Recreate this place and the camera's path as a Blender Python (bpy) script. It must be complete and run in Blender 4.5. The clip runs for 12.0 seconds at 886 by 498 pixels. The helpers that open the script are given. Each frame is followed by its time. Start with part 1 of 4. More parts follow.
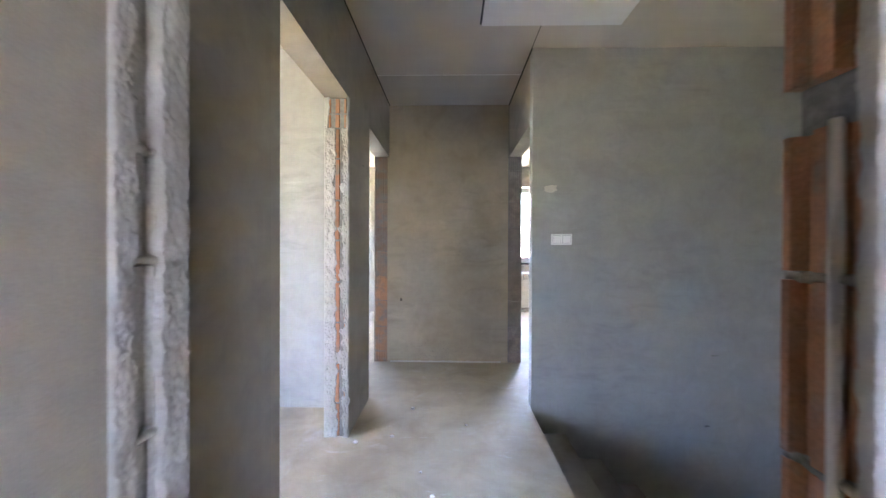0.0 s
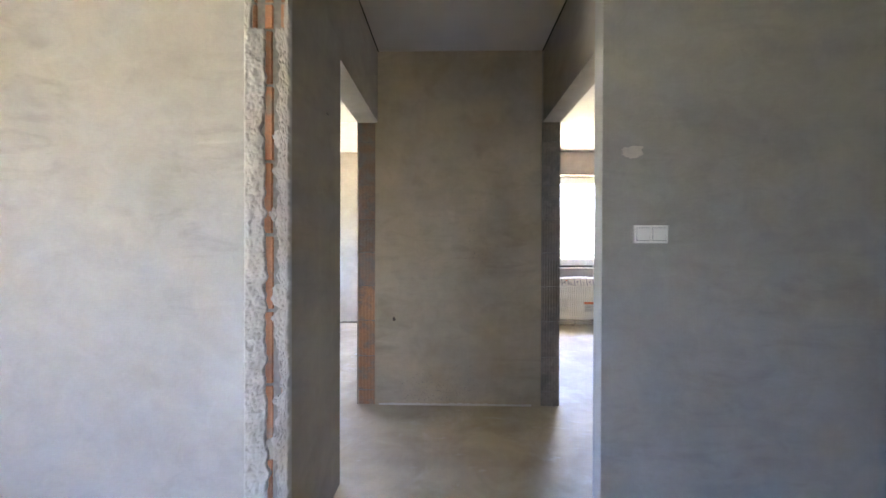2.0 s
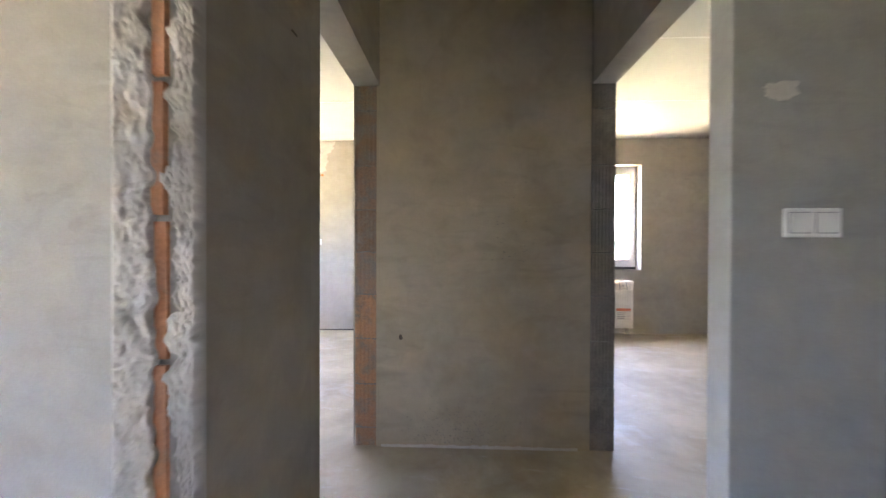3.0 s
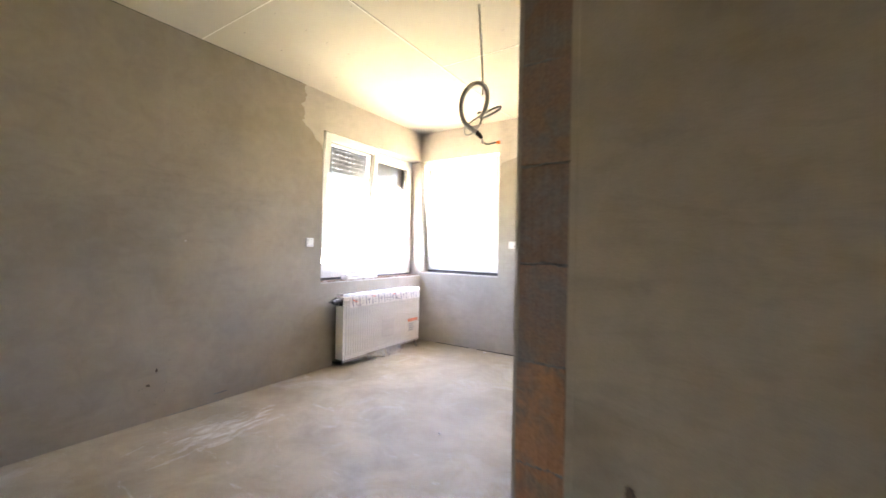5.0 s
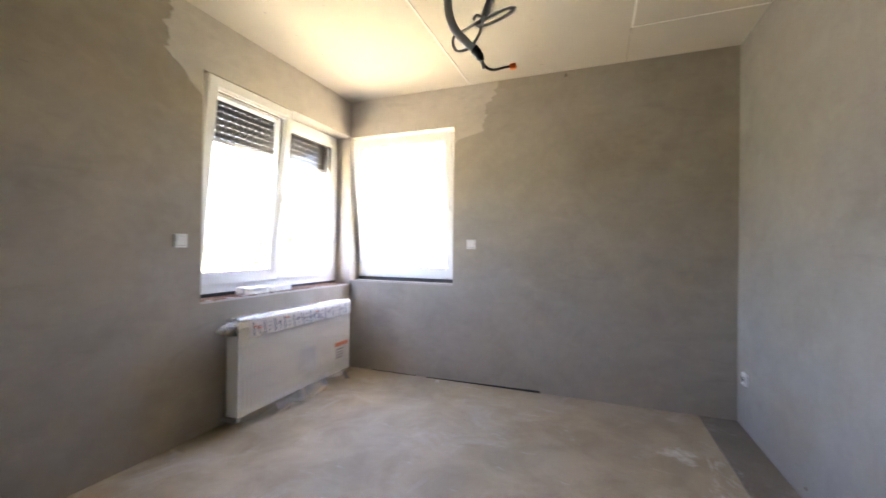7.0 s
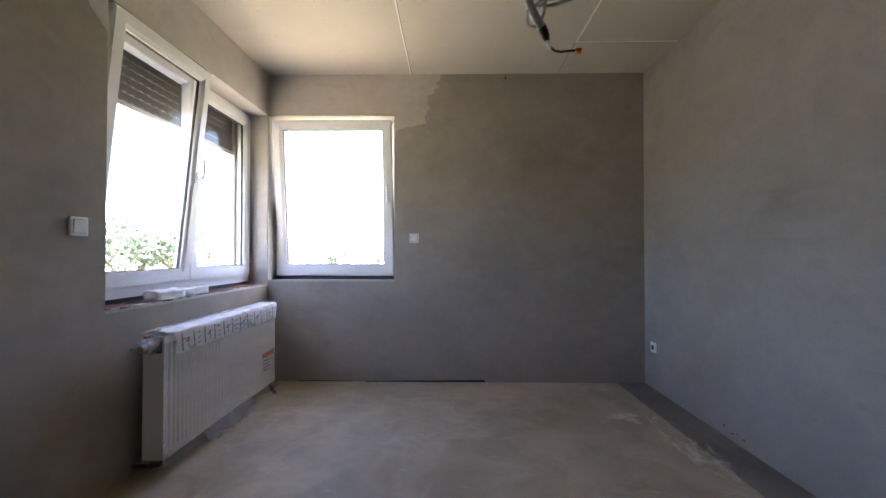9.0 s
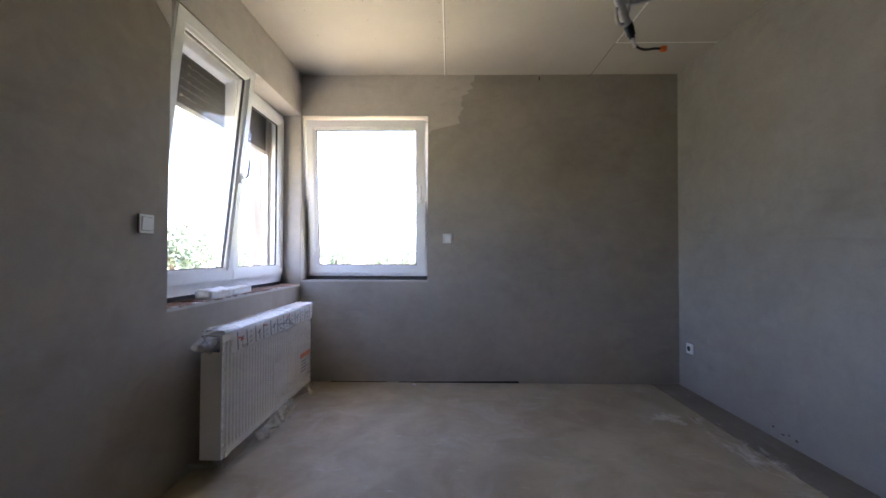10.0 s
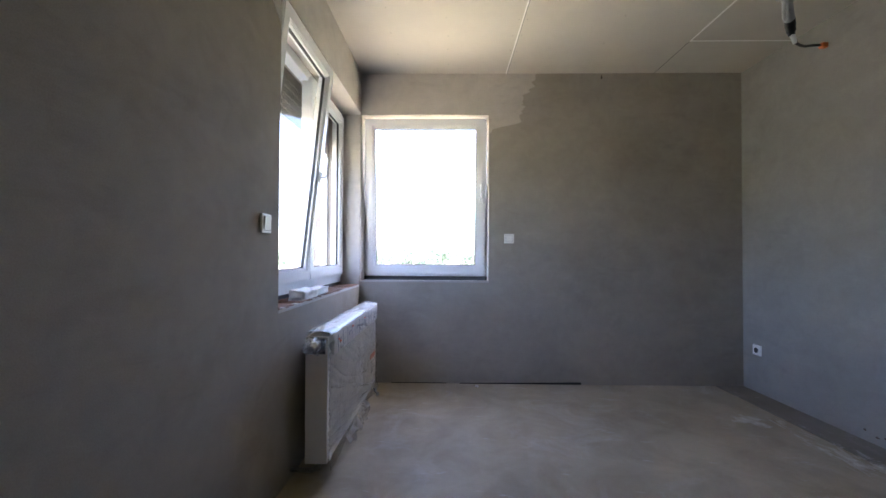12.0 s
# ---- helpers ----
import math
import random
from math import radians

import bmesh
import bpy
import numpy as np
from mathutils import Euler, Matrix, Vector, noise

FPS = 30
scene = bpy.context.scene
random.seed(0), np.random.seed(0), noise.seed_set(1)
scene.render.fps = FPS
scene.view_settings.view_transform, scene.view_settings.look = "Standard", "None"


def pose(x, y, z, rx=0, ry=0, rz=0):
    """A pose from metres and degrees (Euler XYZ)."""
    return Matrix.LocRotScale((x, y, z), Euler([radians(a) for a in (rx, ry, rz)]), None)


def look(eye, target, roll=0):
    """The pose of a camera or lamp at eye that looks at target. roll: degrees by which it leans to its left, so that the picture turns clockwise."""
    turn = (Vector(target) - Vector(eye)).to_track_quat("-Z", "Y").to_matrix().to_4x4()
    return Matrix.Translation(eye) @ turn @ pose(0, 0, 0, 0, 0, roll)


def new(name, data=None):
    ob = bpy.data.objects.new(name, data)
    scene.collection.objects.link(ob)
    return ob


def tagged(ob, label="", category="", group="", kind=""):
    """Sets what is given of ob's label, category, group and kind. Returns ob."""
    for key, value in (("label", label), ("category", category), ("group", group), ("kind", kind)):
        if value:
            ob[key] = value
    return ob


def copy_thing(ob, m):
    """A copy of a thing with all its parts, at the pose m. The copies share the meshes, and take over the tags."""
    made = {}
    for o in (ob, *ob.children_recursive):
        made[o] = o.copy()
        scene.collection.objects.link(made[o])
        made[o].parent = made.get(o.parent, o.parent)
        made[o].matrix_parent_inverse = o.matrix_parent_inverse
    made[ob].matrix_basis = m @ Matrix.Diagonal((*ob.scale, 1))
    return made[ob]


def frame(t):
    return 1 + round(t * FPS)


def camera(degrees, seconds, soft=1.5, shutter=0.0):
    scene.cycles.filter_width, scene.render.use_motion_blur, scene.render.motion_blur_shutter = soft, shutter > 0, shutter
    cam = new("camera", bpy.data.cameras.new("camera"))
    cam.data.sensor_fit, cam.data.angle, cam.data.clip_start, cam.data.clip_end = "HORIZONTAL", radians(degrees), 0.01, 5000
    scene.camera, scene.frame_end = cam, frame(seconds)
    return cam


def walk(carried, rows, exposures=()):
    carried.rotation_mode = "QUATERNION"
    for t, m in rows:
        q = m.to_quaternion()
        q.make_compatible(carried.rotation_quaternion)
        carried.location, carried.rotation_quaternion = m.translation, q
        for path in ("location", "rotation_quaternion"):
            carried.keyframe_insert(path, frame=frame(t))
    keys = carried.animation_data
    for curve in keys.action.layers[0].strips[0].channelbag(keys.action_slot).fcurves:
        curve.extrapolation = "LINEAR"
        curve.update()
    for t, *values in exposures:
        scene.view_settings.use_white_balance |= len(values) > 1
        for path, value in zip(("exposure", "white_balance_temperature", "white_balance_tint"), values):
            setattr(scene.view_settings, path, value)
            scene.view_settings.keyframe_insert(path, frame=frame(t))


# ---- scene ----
cam = camera(97.4, 12.0, shutter=0.5)
PATH = [
    (0, (0.105, 0.156, 1.192), (0.064, 2.156, 1.181), 0.2),
    (0.5, (0.088, 0.397, 1.192), (0.037, 2.396, 1.17), 0.2),
    (1, (0.064, 0.702, 1.195), (0.026, 2.702, 1.169), 0.2),
    (1.5, (0.061, 0.95, 1.189), (0.022, 2.95, 1.174), 0.3),
    (2, (0.018, 1.257, 1.192), (-0.023, 3.256, 1.179), 0.2),
    (2.5, (0.008, 1.571, 1.18), (-0.066, 3.569, 1.165), 0.2),
    (2.7, (-0.038, 1.702, 1.183), (-0.087, 3.701, 1.167), 0.2),
    (4.5, (-0.127, 2.896, 1.166), (-0.956, 4.716, 1.173), 0.8),
    (5, (-0.292, 3.224, 1.178), (-1.387, 4.898, 1.177), 1.1),
    (5.5, (-0.461, 3.496, 1.204), (-1.646, 5.106, 1.194), 1.0),
    (6, (-0.634, 3.766, 1.195), (-1.858, 5.347, 1.178), 1.0),
    (6.5, (-0.81, 3.935, 1.19), (-1.915, 5.602, 1.182), 0.8),
    (7, (-1.008, 3.978, 1.179), (-1.733, 5.843, 1.184), 0.7),
    (7.5, (-1.208, 3.96, 1.174), (-1.547, 5.931, 1.188), 0.3),
    (7.7, (-1.279, 3.943, 1.185), (-1.525, 5.927, 1.195), 0.4),
    (9.3, (-1.816, 3.937, 1.088), (-1.844, 5.936, 1.118), 0.0),
    (9.5, (-1.884, 3.939, 1.086), (-1.907, 5.939, 1.121), 0.0),
    (10, (-2.005, 3.938, 1.084), (-2.041, 5.937, 1.119), 0.2),
    (10.5, (-2.145, 3.95, 1.079), (-2.201, 5.949, 1.114), 0.3),
    (11, (-2.284, 3.951, 1.08), (-2.369, 5.949, 1.109), 0.4),
    (11.5, (-2.437, 3.96, 1.081), (-2.501, 5.959, 1.113), 0.4),
    (12, (-2.529, 3.959, 1.086), (-2.564, 5.958, 1.119), 0.3),
]
EXPOSURES = [  # seconds, stops, kelvin, tint
    (0, 7.62, 6050, 26),
    (1.5, 7.28, 6250, 26),
    (2.5, 7.13, 6350, 26),
    (4.5, 6.42, 7350, 26),
    (5.5, 6.22, 7300, 26),
    (6.5, 5.73, 7200, 26),
    (7.0, 5.40, 6950, 25),
    (7.5, 4.92, 6600, 26),
    (9.5, 4.30, 6300, 26),
    (10.5, 4.18, 6100, 25),
    (12, 4.36, 5950, 24),
]
walk(cam, [(t, look(eye, target, roll)) for t, eye, target, roll in PATH], EXPOSURES)

# exterior light: clear sky, high sun from the south-east
world = bpy.data.worlds.new("sky")
scene.world = world
world.use_nodes = True
wn = world.node_tree
sky = wn.nodes.new("ShaderNodeTexSky")
sky.sky_type, sky.sun_disc = "NISHITA", False
sky.ozone_density, sky.air_density, sky.dust_density = 1.2, 1.0, 3.2
sky.sun_elevation, sky.sun_rotation = radians(62), radians(112)
wn.links.new(sky.outputs[0], wn.nodes["Background"].inputs[0])
wn.nodes["Background"].inputs[1].default_value = 0.15
sun = new("sun", bpy.data.lights.new("sun", "SUN"))
sun.data.energy, sun.data.angle, sun.data.color = 5.0, radians(0.5), (1.0, 0.95, 0.87)
sun.matrix_world = look((44, -18, 88), (0, 0, 0))

H = 2.65          # ceiling height
DOOR = 2.12       # height of the raw door openings
SILL, HEAD = 0.865, 2.30
RAW = 0.826       # top of the bare brick under the two-sash window


# ---------------------------------------------------------------- materials
def nodes_of(name):
    m = bpy.data.materials.new(name)
    m.use_nodes = True
    return m, m.node_tree.nodes, m.node_tree.links, m.node_tree.nodes["Principled BSDF"]


def noise_tex(n, l, coord, scale, detail=4.0, rough=0.55, dist=0.0):
    t = n.new("ShaderNodeTexNoise")
    t.inputs["Scale"].default_value, t.inputs["Detail"].default_value = scale, detail
    t.inputs["Roughness"].default_value, t.inputs["Distortion"].default_value = rough, dist
    l.new(coord, t.inputs["Vector"])
    return t.outputs["Fac"]


def ramp(n, l, fac, stops):
    r = n.new("ShaderNodeValToRGB")
    e = r.color_ramp.elements
    while len(e) < len(stops):
        e.new(0.5)
    for k, (p, c) in enumerate(stops):
        e[k].position = p
        e[k].color = (*c, 1) if len(c) == 3 else c
    l.new(fac, r.inputs[0])
    return r.outputs[0]


def grey(v):
    return (v, v, v)


def mix(n, l, kind, fac, a, b):
    m = n.new("ShaderNodeMix")
    m.data_type, m.blend_type = "RGBA", kind
    if isinstance(fac, float):
        m.inputs[0].default_value = fac
    else:
        l.new(fac, m.inputs[0])
    for sock, v in ((m.inputs[6], a), (m.inputs[7], b)):
        if isinstance(v, tuple):
            sock.default_value = (*v, 1)
        else:
            l.new(v, sock)
    return m.outputs[2]


def mapped(n, l, scale=(1, 1, 1), rot=(0, 0, 0)):
    tc, mp = n.new("ShaderNodeTexCoord"), n.new("ShaderNodeMapping")
    mp.inputs["Scale"].default_value, mp.inputs["Rotation"].default_value = scale, rot
    l.new(tc.outputs["Object"], mp.inputs[0])
    return mp.outputs[0]


def bumped(n, l, p, height, strength, dist):
    b = n.new("ShaderNodeBump")
    b.inputs["Strength"].default_value, b.inputs["Distance"].default_value = strength, dist
    l.new(height, b.inputs["Height"])
    l.new(b.outputs[0], p.inputs["Normal"])


def plaster(name, base, spread=0.16, stain=0.5, stroke=0.06):
    m, n, l, p = nodes_of(name)
    c = mapped(n, l)
    big = noise_tex(n, l, c, 0.9, 5, 0.6, 0.6)
    trowel = noise_tex(n, l, mapped(n, l, (1.0, 1.0, 1.7), (0.3, 0.2, 0.2)), 2.2, 5, 0.55, 0.3)
    grain = noise_tex(n, l, c, 260, 2, 0.7)
    lo = tuple(v * (1 - spread) for v in base)
    hi = tuple(min(v * (1 + spread), 1) for v in base)
    col = ramp(n, l, big, [(0.32, lo), (0.68, hi)])
    tint = ramp(n, l, trowel, [(0.3, (0.93, 0.93, 0.92)), (0.52, grey(1.0)), (0.75, (1.05, 1.045, 1.03))])
    col = mix(n, l, "MULTIPLY", 1.0, col, tint)
    spots = ramp(n, l, noise_tex(n, l, c, 1.7, 4, 0.55, 0.2), [(0.30, (0.74, 0.71, 0.66)), (0.46, grey(1.0))])
    col = mix(n, l, "MULTIPLY", stain, col, spots)
    fine = noise_tex(n, l, c, 9.0, 6, 0.65, 0.8)
    col = mix(n, l, "MULTIPLY", 1.0, col, ramp(n, l, fine, [(0.3, grey(0.93)), (0.7, grey(1.05))]))
    col = mix(n, l, "MULTIPLY", 0.35, col, ramp(n, l, grain, [(0.3, grey(0.75)), (0.7, grey(1.1))]))
    for rot, seed_scale in (((0.6, 0.9, 0.3), 1.6), ((-0.7, -0.5, 0.8), 1.9)):
        strokes = noise_tex(n, l, mapped(n, l, (1.3, 1.3, 4.5), rot), seed_scale, 5, 0.58, 1.6)
        where = ramp(n, l, noise_tex(n, l, mapped(n, l, (1, 1, 1), rot), 1.1, 3, 0.5), [(0.48, grey(0)), (0.62, grey(1))])
        tone = ramp(n, l, strokes, [(0.32, grey(1 - 1.3 * stroke)), (0.48, grey(1.0)), (0.60, grey(1.0)), (0.74, grey(1 + stroke))])
        col = mix(n, l, "MULTIPLY", where, col, tone)
    l.new(col, p.inputs["Base Color"])
    p.inputs["Roughness"].default_value = 0.88
    p.inputs["Specular IOR Level"].default_value = 0.25
    add = n.new("ShaderNodeMath")
    add.operation = "MULTIPLY_ADD"
    l.new(trowel, add.inputs[0])
    add.inputs[1].default_value = 2.5
    l.new(grain, add.inputs[2])
    bumped(n, l, p, add.outputs[0], 0.35, 0.002)
    return m


def screed(name, base):
    m, n, l, p = nodes_of(name)
    c = mapped(n, l)
    big = noise_tex(n, l, c, 0.7, 6, 0.6, 0.8)
    mid = noise_tex(n, l, c, 3.2, 8, 0.68, 0.5)
    col = ramp(n, l, big, [(0.3, tuple(v * 0.82 for v in base)), (0.7, tuple(v * 1.15 for v in base))])
    col = mix(n, l, "MULTIPLY", 0.8, col, ramp(n, l, mid, [(0.33, (0.76, 0.73, 0.69)), (0.6, grey(1.08))]))
    dust = ramp(n, l, noise_tex(n, l, mapped(n, l, (1, 1, 1), (0, 0, 0.7)), 2.1, 9, 0.68, 0.6), [(0.54, grey(0)), (0.72, grey(0.45))])
    marks = ramp(n, l, noise_tex(n, l, mapped(n, l, (1, 3.4, 1), (0, 0, 0.9)), 4.0, 9, 0.72, 0.5), [(0.60, grey(0)), (0.74, grey(0.55))])
    col = mix(n, l, "MIX", dust, col, (0.60, 0.575, 0.54))
    col = mix(n, l, "MIX", marks, col, (0.72, 0.70, 0.67))
    # plaster dust trodden into the floor: along the edge strip, and by the west wall
    for cx, cy, rx, ry, stretch in ((-0.36, 6.20, 0.20, 0.85, 2.2), (-0.52, 6.60, 0.22, 0.22, 1.2), (-2.80, 4.55, 0.36, 0.75, 3.0)):
        mp, ln, rg = n.new("ShaderNodeMapping"), n.new("ShaderNodeVectorMath"), n.new("ShaderNodeMapRange")
        mp.inputs["Scale"].default_value = (1 / rx, 1 / ry, 0)
        mp.inputs["Location"].default_value = (-cx / rx, -cy / ry, 0)
        l.new(c, mp.inputs[0])
        ln.operation = "LENGTH"
        l.new(mp.outputs[0], ln.inputs[0])
        l.new(ln.outputs["Value"], rg.inputs["Value"])
        rg.inputs["From Min"].default_value, rg.inputs["From Max"].default_value = 0.2, 1.0
        rg.inputs["To Min"].default_value, rg.inputs["To Max"].default_value = 0.17, -0.12
        add = n.new("ShaderNodeMath")
        l.new(noise_tex(n, l, mapped(n, l, (stretch, 1, 1), (0, 0, -0.1)), 7.0, 8, 0.68, 0.7), add.inputs[0])
        l.new(rg.outputs["Result"], add.inputs[1])
        col = mix(n, l, "MIX", ramp(n, l, add.outputs[0], [(0.60, grey(0)), (0.80, grey(0.75))]), col, (0.78, 0.77, 0.74))
    grain = noise_tex(n, l, c, 190, 3, 0.7)
    col = mix(n, l, "MULTIPLY", 0.4, col, ramp(n, l, grain, [(0.3, grey(0.7)), (0.7, grey(1.12))]))
    l.new(col, p.inputs["Base Color"])
    l.new(ramp(n, l, mid, [(0.3, grey(0.48)), (0.7, grey(0.66))]), p.inputs["Roughness"])
    p.inputs["Specular IOR Level"].default_value = 0.22
    bumped(n, l, p, mid, 0.07, 0.004)
    return m


def clay(name, base, dusty, dust=(0.30, 0.24, 0.19)):
    m, n, l, p = nodes_of(name)
    c = n.new("ShaderNodeNewGeometry").outputs["Position"]
    info = n.new("ShaderNodeObjectInfo")
    col = ramp(n, l, info.outputs["Random"], [(0.0, tuple(v * 0.8 for v in base)), (1.0, tuple(v * 1.15 for v in base))])
    patch = ramp(n, l, noise_tex(n, l, c, 11, 7, 0.62, 0.4), [(dusty - 0.08, grey(1.0)), (dusty + 0.12, grey(0.3))])
    col = mix(n, l, "MIX", patch, col, dust)
    grain = noise_tex(n, l, c, 120, 4, 0.7)
    col = mix(n, l, "MULTIPLY", 0.6, col, ramp(n, l, grain, [(0.3, grey(0.6)), (0.7, grey(1.15))]))
    l.new(col, p.inputs["Base Color"])
    p.inputs["Roughness"].default_value = 0.92
    bumped(n, l, p, grain, 0.6, 0.002)
    return m


def plain(name, base, rough=0.5, metal=0.0, var=0.08, scale=30.0, bump=0.0):
    m, n, l, p = nodes_of(name)
    c = mapped(n, l)
    f = noise_tex(n, l, c, scale, 4, 0.6)
    l.new(ramp(n, l, f, [(0.3, tuple(v * (1 - var) for v in base)), (0.7, tuple(min(1, v * (1 + var)) for v in base))]), p.inputs["Base Color"])
    p.inputs["Roughness"].default_value, p.inputs["Metallic"].default_value = rough, metal
    if bump:
        bumped(n, l, p, f, bump, 0.002)
    return m


def clear(name, tint, gloss_rough=0.0, haze=0.0, ior=1.5):
    """A thin clear sheet: see-through, with a mirror gloss that grows at a slant."""
    m, n, l, p = nodes_of(name)
    n.remove(p)
    tr, gl, mx, lw, fr = (n.new("ShaderNode" + k) for k in ("BsdfTransparent", "BsdfGlossy", "MixShader", "LayerWeight", "MapRange"))
    tr.inputs[0].default_value = (*tint, 1)
    gl.inputs["Roughness"].default_value = gloss_rough
    slant = n.new("ShaderNodeMath")      # the same gloss from either face of the sheet
    slant.operation, slant.inputs[1].default_value = "POWER", 5.0
    l.new(lw.outputs["Facing"], slant.inputs[0])
    l.new(slant.outputs[0], fr.inputs["Value"])
    fr.inputs["To Min"].default_value = ((ior - 1) / (ior + 1)) ** 2
    l.new(fr.outputs[0], mx.inputs[0])
    l.new(tr.outputs[0], mx.inputs[1])
    l.new(gl.outputs[0], mx.inputs[2])
    last = mx.outputs[0]
    if haze:
        df, m2 = n.new("ShaderNodeBsdfDiffuse"), n.new("ShaderNodeMixShader")
        df.inputs[0].default_value = (0.87, 0.83, 0.77, 1)
        wr = noise_tex(n, l, mapped(n, l, (1.1, 1, 4.5), (0, 0.14, 0)), 2.4, 2, 0.45, 0.6)
        l.new(ramp(n, l, wr, [(0.35, grey(haze * 0.85)), (0.7, grey(haze * 1.2))]), m2.inputs[0])
        l.new(last, m2.inputs[1])
        l.new(df.outputs[0], m2.inputs[2])
        last = m2.outputs[0]
    l.new(last, n["Material Output"].inputs[0])
    return m


M_WALL = plaster("cement_plaster", (0.378, 0.333, 0.276), 0.08, 0.3)
# wall plaster made neutral: the side room's daylight is put into the colour
M_DAYLIT = plaster("daylit_plaster", (0.352, 0.342, 0.322), 0.08, 0.25, 0.15)
# lighter copy for the north wall: missing window light put into the colour
M_BRIGHTENED = plaster("brightened_plaster", (0.405, 0.370, 0.322), 0.08, 0.3)
# cooler copy of the wall plaster: blue sky light put into the colour
M_SKYLIT = plaster("skylit_plaster", (0.335, 0.322, 0.300), 0.07, 0.3)
# stair wall copy, neutral and lighter: its bluish sky light is coloured in
M_BLUELIT = plaster("bluelit_plaster", (0.385, 0.378, 0.362), 0.06, 0.2)
# tan end wall, stained; warm bounced light is added to its tone
M_TAN_WARMLIT = plaster("tan_warmlit_plaster", (0.47, 0.395, 0.290), 0.10, 0.6, 0.09)
M_FRESH = plaster("fresh_plaster", (0.55, 0.515, 0.47), 0.06, 0.15)
M_ROUGH = plaster("rough_mortar", (0.50, 0.48, 0.45), 0.15, 0.5)
M_FLOOR = screed("cement_screed", (0.43, 0.365, 0.268))
M_CEIL = plain("gypsum_board", (0.60, 0.56, 0.495), 0.85, 0, 0.03, 3.0)
M_SEAM = plain("seam_filler", (0.90, 0.88, 0.84), 0.8, 0, 0.06, 40)
M_GAP = plain("shadow_gap", (0.04, 0.038, 0.035), 0.9)
M_SCREW = plain("screw_head", (0.30, 0.28, 0.25), 0.5, 0.3)
M_CLAY = clay("fired_clay", (0.58, 0.27, 0.13), 0.44)
M_CLAYRAW = clay("orange_clay", (0.50, 0.20, 0.095), 0.36)
M_CLAYMIX = clay("half_dusty_clay", (0.37, 0.22, 0.145), 0.46, (0.27, 0.245, 0.22))
M_CLAYDARK = clay("dusty_clay", (0.34, 0.30, 0.26), 0.46, (0.22, 0.20, 0.18))
M_CLAYGREY = clay("plaster_smeared_clay", (0.37, 0.34, 0.305), 0.58, (0.42, 0.40, 0.37))
M_CLAYBROWN = clay("brown_clay", (0.24, 0.11, 0.07), 0.36)
M_MORTAR = plain("bed_mortar", (0.23, 0.22, 0.205), 0.95, 0, 0.25, 60, 0.8)
M_PVC = plain("white_pvc", (0.86, 0.86, 0.87), 0.28, 0, 0.02, 6)
M_SEAL = plain("black_gasket", (0.03, 0.03, 0.03), 0.6)
M_GLASS = clear("window_glass", (0.93, 0.95, 0.94))
M_SHUT = plain("shutter_slat", (0.105, 0.095, 0.083), 0.5, 0, 0.1, 12)
M_ALU = plain("aluminium", (0.62, 0.62, 0.62), 0.35, 0.9)
M_ENAMEL = plain("white_enamel", (0.86, 0.82, 0.75), 0.25, 0, 0.015, 5)
M_FILM = clear("plastic_film", (0.99, 0.99, 0.99), 0.14, 0.20, 1.34)
M_FILM2 = clear("folded_film", (0.97, 0.97, 0.97), 0.24, 0.26, 1.3)
M_CARD = plain("printed_card", (0.70, 0.66, 0.61), 0.6, 0, 0.08, 25)
M_INK_SHADE = plain("grey_print_and_shade", (0.22, 0.21, 0.26), 0.6)
M_INK2 = plain("pale_print", (0.17, 0.17, 0.22), 0.6)
M_RED = plain("orange_red_print", (0.75, 0.16, 0.06), 0.55)
M_DARK = plain("dark_inside", (0.06, 0.06, 0.065), 0.7)
M_BRASS = plain("nickel_valve", (0.35, 0.33, 0.30), 0.35, 0.9, 0.2)
M_SWITCH = plain("switch_plastic", (0.86, 0.86, 0.855), 0.3, 0, 0.02, 8)
M_CONDUIT = plain("grey_conduit", (0.53, 0.525, 0.52), 0.5, 0, 0.1)
M_TAPE = plain("black_tape", (0.02, 0.02, 0.022), 0.35)
M_ORANGE = plain("orange_connector", (0.85, 0.20, 0.03), 0.4)
M_FOAM = plain("white_foam", (0.78, 0.77, 0.74), 0.8, 0, 0.1, 40, 0.8)
M_CRUMB = plain("plaster_crumb", (0.70, 0.68, 0.65), 0.9, 0, 0.15, 60, 0.6)
M_SCRAPE = plain("worn_plaster", (0.22, 0.215, 0.205), 0.9, 0, 0.3, 60)
M_FILL = plaster("old_filler", (0.62, 0.585, 0.53), 0.1, 0.3)
M_SCUFF = plain("grey_scuff", (0.25, 0.225, 0.19), 0.9, 0, 0.2, 60)
M_SPOT = plain("dark_stain", (0.11, 0.085, 0.065), 0.9, 0, 0.3, 90)
M_STEP = plaster("raw_concrete", (0.34, 0.315, 0.285), 0.15, 0.6)
M_STRIP = screed("dark_screed", (0.23, 0.21, 0.18))
M_RENDER = plaster("facade_render", (0.66, 0.65, 0.62), 0.06, 0.1)
M_LEAF = plain("leaf", (0.115, 0.155, 0.115), 0.6, 0, 0.35, 1.5)
M_BARK = plain("bark", (0.13, 0.10, 0.075), 0.9, 0, 0.3, 9, 0.6)
M_ROOF = plain("roof_sheet", (0.30, 0.28, 0.27), 0.6, 0, 0.12, 3)


